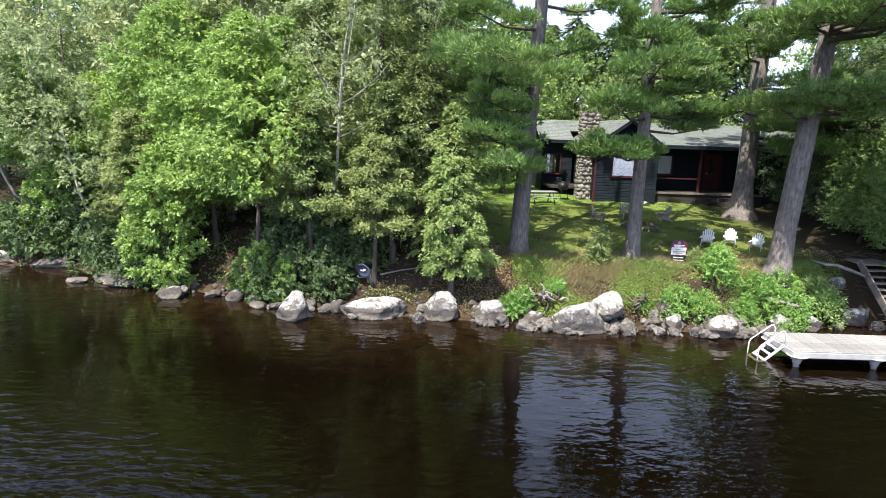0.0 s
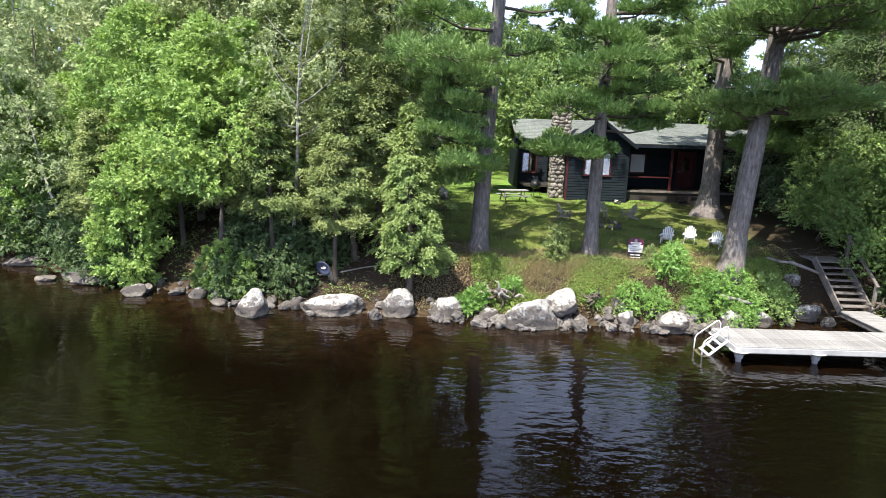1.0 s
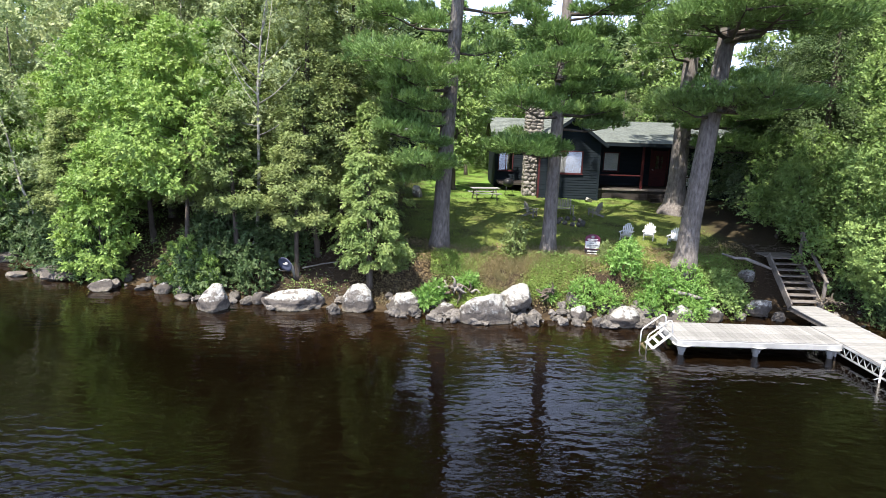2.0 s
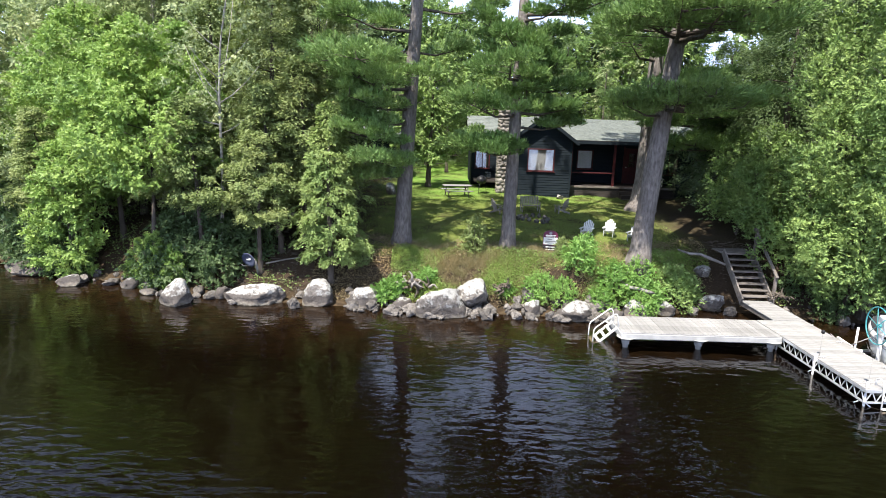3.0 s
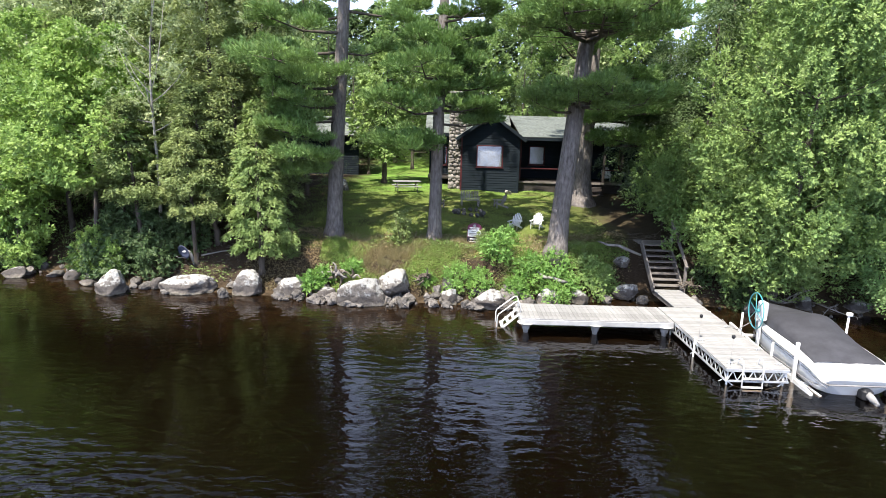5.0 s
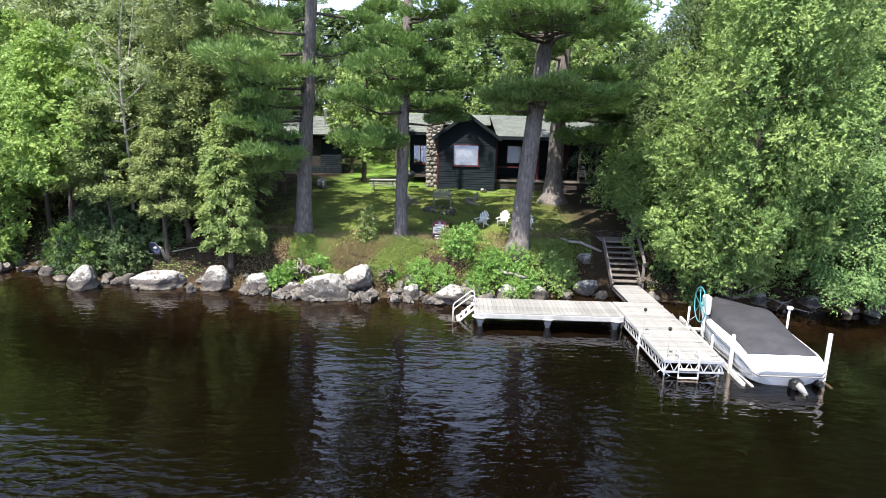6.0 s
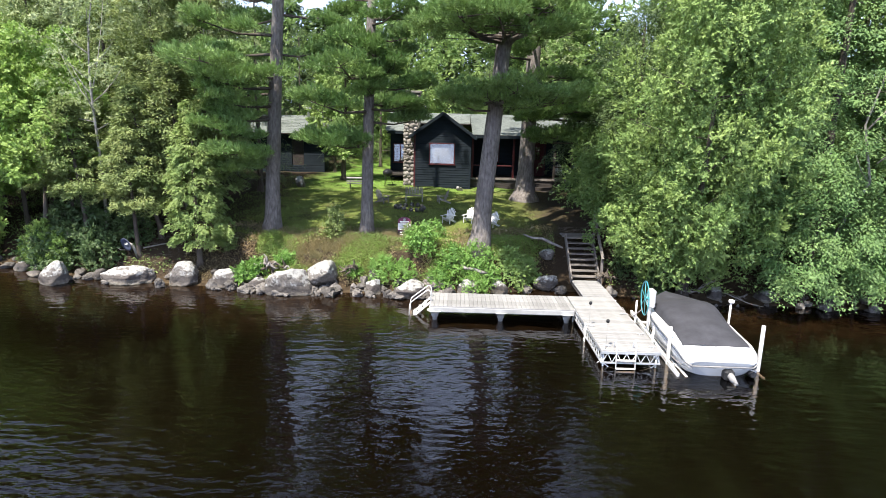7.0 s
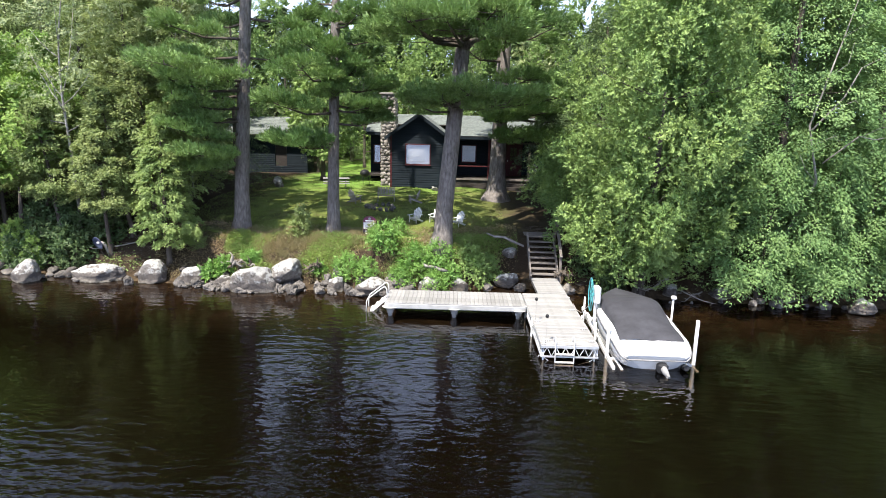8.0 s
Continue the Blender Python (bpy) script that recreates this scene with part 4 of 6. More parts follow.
# x, y, wide, deep, high, turn, sink, base
BIG = (
    (-14.2, 2.95, 1.15, 1.0, 0.88, 10, 0.35, 0), (-11.85, 3.3, 2.5, 1.1, 0.7, 4, 0.35, 0), (-9.6, 3.35, 1.3, 1.1, 0.84, 30, 0.35, 0), (-8.05, 3.25, 1.05, 1.0, 0.78, 60, 0.35, 0),
    (-5.3, 2.5, 1.85, 1.3, 0.98, 15, 0.35, 0), (-4.3, 3.2, 1.5, 1.15, 0.8, 80, 0.25, 0.3), (-6.65, 2.95, 0.9, 0.7, 0.42, 0, 0.3, 0), (-2.35, 2.75, 0.8, 0.7, 0.6, 40, 0.3, 0),
    (-1.05, 2.45, 1.25, 0.9, 0.66, 20, 0.35, 0), (4.1, 3.95, 1.1, 0.8, 0.55, 0, 0.25, 0.1), (1.1, 2.9, 0.9, 0.8, 0.6, 50, 0.3, 0), (2.2, 3.3, 0.8, 0.7, 0.55, 10, 0.3, 0),
    (-18.9, 4.75, 1.0, 0.8, 0.42, 20, 0.3, 0), (-21.2, 5.9, 1.2, 0.8, 0.36, -10, 0.3, 0), (-21.9, 6.6, 1.3, 0.8, 0.4, 5, 0.3, 0), (-23.0, 6.3, 0.8, 0.6, 0.22, 0, 0.3, 0),
    (-25.2, 8.5, 1.9, 0.9, 0.4, 8, 0.3, 0), (-27.6, 8.9, 1.6, 0.9, 0.5, 0, 0.3, 0), (-16.6, 4.6, 0.7, 0.5, 0.4, 30, 0.3, 0), (-15.6, 3.9, 0.65, 0.5, 0.25, 0, 0.3, 0), (-13.0, 3.7, 0.7, 0.6, 0.4, 0, 0.3, 0),
    (12.0, 3.1, 1.0, 0.8, 0.5, 0, 0.3, 0), (14.3, 2.9, 1.1, 0.8, 0.45, 30, 0.3, 0), (16.4, 1.9, 1.2, 0.9, 0.5, 10, 0.3, 0), (10.2, 3.2, 0.9, 0.7, 0.5, 70, 0.3, 0), (19.0, 2.7, 1.0, 0.9, 0.5, 10, 0.3, 0),
)
for n, (x, y, w, d, h, turn, sink, base) in enumerate(BIG):
    boulder(x, y, w, d, h, turn, sink, n, base=base)
for n in range(270):
    r = random.Random(900 + n)
    x = r.uniform(-8.6, 0.4) if n < 200 else r.choice((r.uniform(-20, -10), r.uniform(2, 20)))
    y = float(shore(x)) + r.uniform(-0.55, 0.65)
    s = 0.13 + 0.36 * r.uniform(0, 1) ** 1.8
    stone = boulder(x, y, s * r.uniform(0.9, 1.7), s, s * r.uniform(0.5, 0.85), r.uniform(0, 180), 0.3, 40 + n, "small broken granite stone on the shore", "shore_stone", "rubble along the shore", 0.5)
    stone.data.materials[0] = RUBBLE


# ---- dock ----
def build_dock():
    top = 0.47
    d = thing("dock", pose(0, 0, 0), "weathered grey plank dock, L-shaped, on pale plastic and aluminium", "dock")
    # long arm: moulded plastic frame
    bm = bmesh.new()
    box(bm, -0.2, 4.4, -0.06, 0.02, top - 0.21, top - 0.02, 0.03)
    box(bm, -0.2, 4.4, 1.46, 1.52, top - 0.21, top - 0.02, 0.02)
    box(bm, -0.22, -0.16, -0.05, 1.5, top - 0.21, top - 0.02, 0.02)
    for x in (1.9, 4.0):
        box(bm, x - 0.06, x + 0.06, 0, 1.5, top - 0.2, top - 0.03)
    part("plastic_frame", bm, PLASTIC, d)
    for y in (0.08, 1.38):
        for x in (-0.04, 2.06, 4.16):
            bm = bmesh.new()
            tube(bm, [(x, y, -1.6), (x, y, 0.08), (x, y, 0.1), (x, y, 0.18), (x, y, 0.26), (x, y, 0.31)], [0.075, 0.075, 0.105, 0.115, 0.17, 0.27], 12)
            part("dock_leg", bm, PLASTIC, d)
    # aluminium truss arm
    for x in (4.44, 5.95):
        bm = bmesh.new()
        beam(bm, (x, -3.42, top - 0.06), (x, 1.5, top - 0.06), 0.05, 0.07)
        beam(bm, (x, -3.42, top - 0.34), (x, 1.5, top - 0.34), 0.04, 0.04)
        for k in range(18):
            y = -3.42 + k * 0.273
            beam(bm, (x, y, top - 0.33), (x, y + 0.137, top - 0.08), 0.02, 0.02)
            beam(bm, (x, y + 0.137, top - 0.08), (x, y + 0.273, top - 0.33), 0.02, 0.02)
        part("truss", bm, ALUMINIUM, d)
    bm = bmesh.new()
    beam(bm, (4.42, -3.44, top - 0.06), (5.97, -3.44, top - 0.06), 0.04, 0.07)
    beam(bm, (4.42, -3.44, top - 0.34), (5.97, -3.44, top - 0.34), 0.04, 0.04)
    for k in range(6):
        x = 4.46 + k * 0.25
        beam(bm, (x, -3.44, top - 0.33), (x + 0.125, -3.44, top - 0.08), 0.02, 0.02)
        beam(bm, (x + 0.125, -3.44, top - 0.08), (x + 0.25, -3.44, top - 0.33), 0.02, 0.02)
    part("truss", bm, ALUMINIUM, d)
    for x, y, high in ((4.5, -3.36, 0.62), (5.88, -3.36, top - 0.05), (4.4, -1.55, top + 0.1), (5.99, -1.0, top + 0.05), (4.4, 0.2, top - 0.03), (5.99, 1.2, top)):
        bm = bmesh.new()
        tube(bm, [(x, y, -2.2), (x, y, high)], 0.026, 8)
        part("pipe_leg", bm, ALUMINIUM, d)
    for a, b in (((4.5, -3.4, 0.1), (4.95, -3.4, -0.25)), ((5.88, -3.4, 0.1), (5.45, -3.4, -0.25)), ((4.4, -3.3, 0.1), (4.4, -2.9, -0.2)), ((4.4, -1.5, 0.1), (4.4, -1.1, -0.2))):
        bm = bmesh.new()
        tube(bm, [a, b], 0.014, 6)
        part("brace", bm, ALUMINIUM, d)
    for x, y in ((4.62, -3.2), (5.8, -3.2), (4.55, -1.6), (5.8, -0.4), (5.8, -2.2)):
        bm = bmesh.new()
        tube(bm, [(x - 0.1, y, top + 0.045), (x - 0.06, y, top + 0.05), (x + 0.06, y, top + 0.05), (x + 0.1, y, top + 0.045)], [0.008, 0.014, 0.014, 0.008], 6)
        tube(bm, [(x - 0.03, y, top), (x - 0.03, y, top + 0.05)], 0.012, 6)
        tube(bm, [(x + 0.03, y, top), (x + 0.03, y, top + 0.05)], 0.012, 6)
        part("cleat", bm, ALUMINIUM, d, "small metal cleat")
    for x, y, high in ((4.56, -3.3, 1.2), (4.5, -1.55, 1.15)):
        bm = bmesh.new()
        tube(bm, [(x, y, top - 0.1), (x, y, high)], 0.004, 6)
        pole = part("marker_pole", bm, GREY_PAINT, d, "thin pole with a black cap")
        bm = bmesh.new()
        tube(bm, [(x, y, high - 0.03), (x, y, high - 0.01), (x, y, high + 0.05), (x, y, high + 0.07)], [0.02, 0.045, 0.045, 0.02], 8)
        part("cap", bm, BLACK, pole)
    # rails that the gangway rests on
    for x in (5.02, 5.92):
        bm = bmesh.new()
        beam(bm, (x, 1.45, top - 0.1), (x, 3.75, top - 0.1), 0.05, 0.14)
        part("gangway_rail", bm, PLANK_DARK, d)
    # planks
    shared = {}

    def plank(x0, x1, y0, y1, key, tilt=0.0, z=0.0, mat=PLANK):
        if key not in shared:
            bm = bmesh.new()
            box(bm, -(x1 - x0) / 2, (x1 - x0) / 2, -(y1 - y0) / 2, (y1 - y0) / 2, -0.034, 0.0, 0.005)
            shared[key] = bpy.data.meshes.new("plank")
            bm.to_mesh(shared[key])
            bm.free()
            shared[key].materials.append(mat)
        ob = new("plank", shared[key])
        ob.parent = d
        ob.matrix_basis = pose((x0 + x1) / 2, (y0 + y1) / 2, top + z, random.uniform(-0.25, 0.25), random.uniform(-0.2, 0.2), random.uniform(-0.15, 0.15))

    n = 33
    for k in range(n):
        w = 4.58 / n
        plank(-0.19 + k * w, -0.19 + (k + 1) * w - 0.004, -0.05, 1.5, "long", 0, random.uniform(-0.002, 0.003))
    n = 36
    for k in range(n):
        w = 4.94 / n
        plank(4.42, 5.97, -3.43 + k * w, -3.43 + (k + 1) * w - 0.004, "truss", 0, random.uniform(-0.002, 0.003))
    n = 15
    for k in range(n):
        w = 2.13 / n
        plank(4.97, 5.97, 1.53 + k * w, 1.53 + (k + 1) * w - 0.004, "gangway", 0, 0.012 + random.uniform(-0.002, 0.003))
    return d


def ladder(m, label):
    """A straight swim ladder: two rails that arch over the deck's edge and go down into the water, with treads between."""
    t = thing("swim_ladder", m, label, "ladder", "swim ladders")
    for s in (-0.25, 0.25):
        bm = bmesh.new()
        pts = [(s, 0.26, 0.0)] + [(s, 0.13 + 0.13 * math.cos(a), 0.1 + 0.09 * math.sin(a)) for a in (0, 0.6, 1.2, 1.57, 2.2, 2.8)] + [(s, -0.02, 0.0), (s, -0.06, -0.95)]
        tube(bm, pts, 0.018, 8)
        part("rail", bm, WHITE_PAINT, t)
    for z in (-0.25, -0.48, -0.7):
        bm = bmesh.new()
        box(bm, -0.25, 0.25, -0.085, 0.005, z - 0.012, z + 0.012, 0.005)
        part("tread", bm, WHITE_PAINT, t)


def boarding_steps(m, label):
    """Slanted boarding steps with a cranked handrail on either side; they go down towards -y."""
    t = thing("swim_ladder", m, label, "ladder", "swim ladders")
    for s in (-0.27, 0.27):
        bm = bmesh.new()
        tube(bm, [(s, 0.04, -0.02), (s, 0.02, 0.3), (s, -0.03, 0.38), (s, -0.1, 0.37), (s, -0.62, -0.05), (s, -0.66, -0.14), (s, -0.67, -0.75)], 0.018, 8)
        part("handrail", bm, WHITE_PAINT, t)
        bm = bmesh.new()
        beam(bm, (s, 0.02, -0.02), (s, -0.64, -0.62), 0.03, 0.06)
        part("stringer", bm, WHITE_PAINT, t)
    for u in (0.25, 0.5, 0.75, 0.98):
        bm = bmesh.new()
        box(bm, -0.26, 0.26, -0.66 * u - 0.05, -0.66 * u + 0.05, -0.6 * u - 0.012, -0.6 * u + 0.012, 0.005)
        part("tread", bm, WHITE_PAINT, t)


build_dock()
ladder(pose(5.05, -3.48, 0.48), "white metal swim ladder at the dock's end")
boarding_steps(pose(-0.22, 0.72, 0.47, 0, 0, -90), "white boarding steps with bent handrails on the dock's short side")


def build_stairs():
    s = thing("shore_stairs", pose(5.47, 3.62, 0.47), "weathered wooden stairs from the dock up the bank", "stairs")
    run, rise, n = 1.62, 1.38, 8
    for x in (-0.52, 0.52):
        bm = bmesh.new()
        beam(bm, (x, -0.08, 0.02), (x, run + 0.05, rise + 0.02), 0.05, 0.26)
        part("stringer", bm, PLANK_DARK, s)
    for k in range(n):
        u = (k + 1) / n
        bm = bmesh.new()
        box(bm, -0.5, 0.5, run * u - 0.21, run * u + 0.03, rise * u - 0.045, rise * u, 0.006)
        part("tread", bm, PLANK_DARK, s)
    for y, z in ((0.0, 0.0), (run, rise)):
        bm = bmesh.new()
        box(bm, 0.55, 0.64, y - 0.045, y + 0.045, z - 0.5, z + 0.92, 0.006)
        part("post", bm, PLANK_DARK, s)
    bm = bmesh.new()
    beam(bm, (0.595, -0.1, 0.86), (0.595, run + 0.15, rise + 0.88), 0.1, 0.045)
    part("handrail", bm, PLANK_DARK, s)
    for k in range(5):
        bm = bmesh.new()
        box(bm, -0.62, 0.62, run + 0.05 + k * 0.15, run + 0.05 + k * 0.15 + 0.14, rise - 0.04, rise, 0.005)
        part("landing_board", bm, PLANK_DARK, s)


build_stairs()


# ---- boat and lift ----
def loft(bm, rings, close_ends=True, closed=False):
    rows = [[bm.verts.new(p) for p in ring] for ring in rings]
    for a, b in zip(rows, rows[1:]):
        n = len(a)
        for k in range(n if closed else n - 1):
            f = bm.faces.new((a[k], a[(k + 1) % n], b[(k + 1) % n], b[k]))
            f.smooth = True
    if close_ends:
        bm.faces.new(list(reversed(rows[0])))
        bm.faces.new(rows[-1])
    return rows


def build_boat():
    b = thing("motor_boat", pose(7.33, -4.0, 0.08, 0, 0, -1), "white motor boat under a charcoal canvas cover on its lift", "boat")
    length, half = 4.6, 1.02

    def width(u):
        return half * np.interp(u, [0, 0.02, 0.06, 0.14, 0.4, 0.5], [0.74, 0.86, 0.94, 0.98, 1.0, 1.0]) * (1 - max(0, (u - 0.45) / 0.55) ** 2.8 * 0.93)

    def sheer(u):
        return float(np.interp(u, [0, 0.02, 0.06, 0.12, 0.4, 1.0], [0.34, 0.4, 0.52, 0.6, 0.68, 0.86]))

    steps = [0, 0.02, 0.05, 0.09, 0.14, 0.2, 0.28, 0.4, 0.55, 0.68, 0.78, 0.86, 0.92, 0.96, 0.985, 1.0]
    rings = []
    for u in steps:
        w, y, g = width(u), u * length, sheer(u)
        keel = -0.28 + 0.75 * max(0, (u - 0.6) / 0.4) ** 2
        chine = -0.02 + 0.5 * max(0, (u - 0.5) / 0.5) ** 2
        prof = [(0, keel), (w * 0.82, chine), (w * 0.93, chine + 0.16), (w * 0.98, chine + (g - chine) * 0.6), (w, g - 0.04), (w * 0.97, g), (w * 0.8, g + 0.03)]
        rake = 0.3 * max(0, 1 - u / 0.12)
        slant = [y + rake * max(0, min(1, (0.36 - z) / 0.5)) for _, z in prof]
        rings.append([(x, q, z) for (x, z), q in zip(prof, slant)] + [(-x, q, z) for (x, z), q in reversed(list(zip(prof, slant))[1:])])
    bm = bmesh.new()
    loft(bm, rings, True, True)
    part("hull", bm, GELCOAT, b)
    bm = bmesh.new()
    for s in (-1, 1):
        tube(bm, [(s * (width(u) + 0.01), u * length - 0.01, sheer(u) - 0.09) for u in steps[:-1]], 0.02, 6)
        tube(bm, [(s * (width(u) * 0.995 + 0.004), u * length - 0.01, sheer(u) - 0.17) for u in steps[:-2]], 0.01, 5)
    tube(bm, [(-width(0), -0.01, sheer(0) - 0.09), (width(0), -0.01, sheer(0) - 0.09)], 0.02, 6)
    part("rub_rail", bm, GREY_PAINT, b, "grey rub rail")
    bm = bmesh.new()
    for s in (-1, 1):
        tube(bm, [(s * (width(u) * 0.965 + 0.012), u * length + 0.3 * max(0, 1 - u / 0.12) * 0.6, 0.16 + 0.3 * max(0, (u - 0.5) / 0.5) ** 2) for u in steps[:-4]], 0.012, 5)
    part("hull_stripe", bm, GREY_PAINT, b)
    # cover stretched over windscreen and seats
    bm = bmesh.new()
    rings = []
    for u in [0.105, 0.115, 0.17, 0.26, 0.33, 0.42, 0.5, 0.56, 0.63, 0.72, 0.82, 0.9, 0.96, 0.985]:
        w, y, g = width(u) * float(np.interp(u, [0.105, 0.3, 0.5, 0.75], [0.88, 0.8, 0.84, 0.93])), u * length, sheer(u) + 0.03
        crest = np.interp(u, [0.105, 0.17, 0.34, 0.5, 0.57, 0.7, 0.85, 0.985], [0.01, 0.1, 0.26, 0.44, 0.46, 0.26, 0.12, 0.03])
        ring = []
        for k in range(17):
            a = math.pi * k / 16
            sag = 0.03 * math.sin(9 * u + 3 * a) * math.sin(a)
            ring.append((w * math.cos(a), y, g - 0.05 * (k in (0, 16)) + (crest * math.sin(a) ** 0.65 if 0 < k < 16 else 0) + sag))
        rings.append(ring)
    loft(bm, rings, False)
    part("canvas_cover", bm, CANVAS, b)
    # stern drive
    bm = bmesh.new()
    box(bm, 0.05, 0.31, -0.1, 0.2, -0.12, 0.18, 0.06)
    drive = part("stern_drive", bm, BLACK, b, "black stern drive")
    bm = bmesh.new()
    tube(bm, [(0.18, -0.05, 0.06), (0.2, -0.2, 0.0), (0.24, -0.36, -0.06)], [0.09, 0.08, 0.035], 10)
    box(bm, 0.18, 0.22, -0.36, -0.12, -0.25, 0.0, 0.008)
    part("gear_case", bm, GREY_PAINT, drive)
    bm = bmesh.new()
    tube(bm, [(0.8, 0.3, 0.0), (0.82, 0.12, 0.02), (0.82, 0.06, 0.03)], [0.08, 0.09, 0.06], 10)
    part("bumper", bm, BLACK, b)


def build_lift():
    t = thing("boat_lift", pose(0, 0, 0), "white aluminium boat lift with a teal hand wheel", "boat lift")
    for x, y, high in ((6.28, -3.1, 1.05), (6.34, -1.15, 1.1), (8.54, -3.39, 1.25)):
        bm = bmesh.new()
        box(bm, x - 0.04, x + 0.04, y - 0.04, y + 0.04, -1.8, high, 0.01)
        part("lift_post", bm, WHITE_PAINT, t)
    for x, y, high in ((6.12, -2.3, 0.75), (6.16, -0.5, 0.98), (8.54, -1.5, 1.33)):
        bm = bmesh.new()
        tube(bm, [(x, y, -0.3), (x, y, high)], 0.03, 10)
        part("guide_pole", bm, WHITE_PAINT, t)
    bm = bmesh.new()
    box(bm, 8.48, 8.62, -1.56, -1.44, 1.27, 1.37, 0.02)
    part("post_cap", bm, WHITE_PAINT, t)
    for a, b in (((6.28, -3.9, 0.02), (6.33, 0.5, 0.3)), ((6.5, -3.9, -0.05), (6.5, 0.5, 0.1)), ((8.5, -3.8, -0.1), (8.6, 0.3, -0.1)), ((6.28, -3.2, 0.0), (8.46, -3.5, 0.0)), ((6.33, 0.3, 0.0), (8.6, 0.2, 0.0))):
        bm = bmesh.new()
        beam(bm, a, b, 0.07, 0.12, 0.008)
        part("lift_beam", bm, WHITE_PAINT, t)
    bm = bmesh.new()
    box(bm, 6.27, 6.46, -1.3, -1.0, 0.98, 1.52, 0.04)
    part("winch_box", bm, GELCOAT, t)
    wheel = bmesh.new()
    c = Vector((6.18, -1.15, 1.25))
    ring = [c + 0.5 * Vector((0.1 * math.cos(a), math.cos(a), math.sin(a))) for a in [2 * math.pi * k / 32 for k in range(33)]]
    tube(wheel, ring, 0.017, 6, False)
    for k in range(3):
        a = math.pi * k / 3 + 0.3
        e = 0.5 * Vector((0.1 * math.cos(a), math.cos(a), math.sin(a)))
        tube(wheel, [c - e, c + e], 0.011, 5)
    tube(wheel, [c, c + Vector((0.1, 0, 0))], 0.05, 8)
    part("hand_wheel", wheel, TEAL, t, "teal-painted steel wheel")


build_boat()
build_lift()


# ---- cabin ----
def courses(bm, m, u0, u1, z0, z1, holes=(), slope=None, thick=0.14, step=0.135):
    """A clapboard wall in the plane m (u along, z up, the weather side towards -y): overlapping boards with openings left out. slope(z): the ends at that height."""
    cuts = {z0, z1}
    z = z0
    while z < z1 - 0.02:
        cuts.add(round(z, 4))
        z += step
    for h in holes:
        cuts |= {h[2], h[3]}
    cuts = sorted(cuts)
    for a, b in zip(cuts, cuts[1:]):
        if b - a < 1e-4:
            continue
        low, high = (u0, u1)
        top = (u0, u1)
        if slope:
            low, high = slope(a)
            top = slope(b)
        spans = [(low, high, top[0], top[1])]
        for h in holes:
            if a >= h[2] - 1e-6 and b <= h[3] + 1e-6:
                spans = [s for q in spans for s in (((q[0], h[0], q[2], h[0]), (h[1], q[1], h[1], q[3])) if q[0] < h[1] and h[0] < q[1] else (q,)) if s[1] - s[0] > 1e-4]
        for l, r, tl, tr in spans:
            if r - l < 0.01:
                continue
            tr = max(tr, tl + 0.002)
            v = [bm.verts.new(m @ Vector(p)) for p in ((l, -0.022, a), (r, -0.022, a), (tr, -0.002, b), (tl, -0.002, b), (l, thick, a), (r, thick, a), (tr, thick, b), (tl, thick, b))]
            for f in ((0, 1, 2, 3), (5, 4, 7, 6), (4, 0, 3, 7), (1, 5, 6, 2), (3, 2, 6, 7), (4, 5, 1, 0)):
                bm.faces.new([v[k] for k in f])


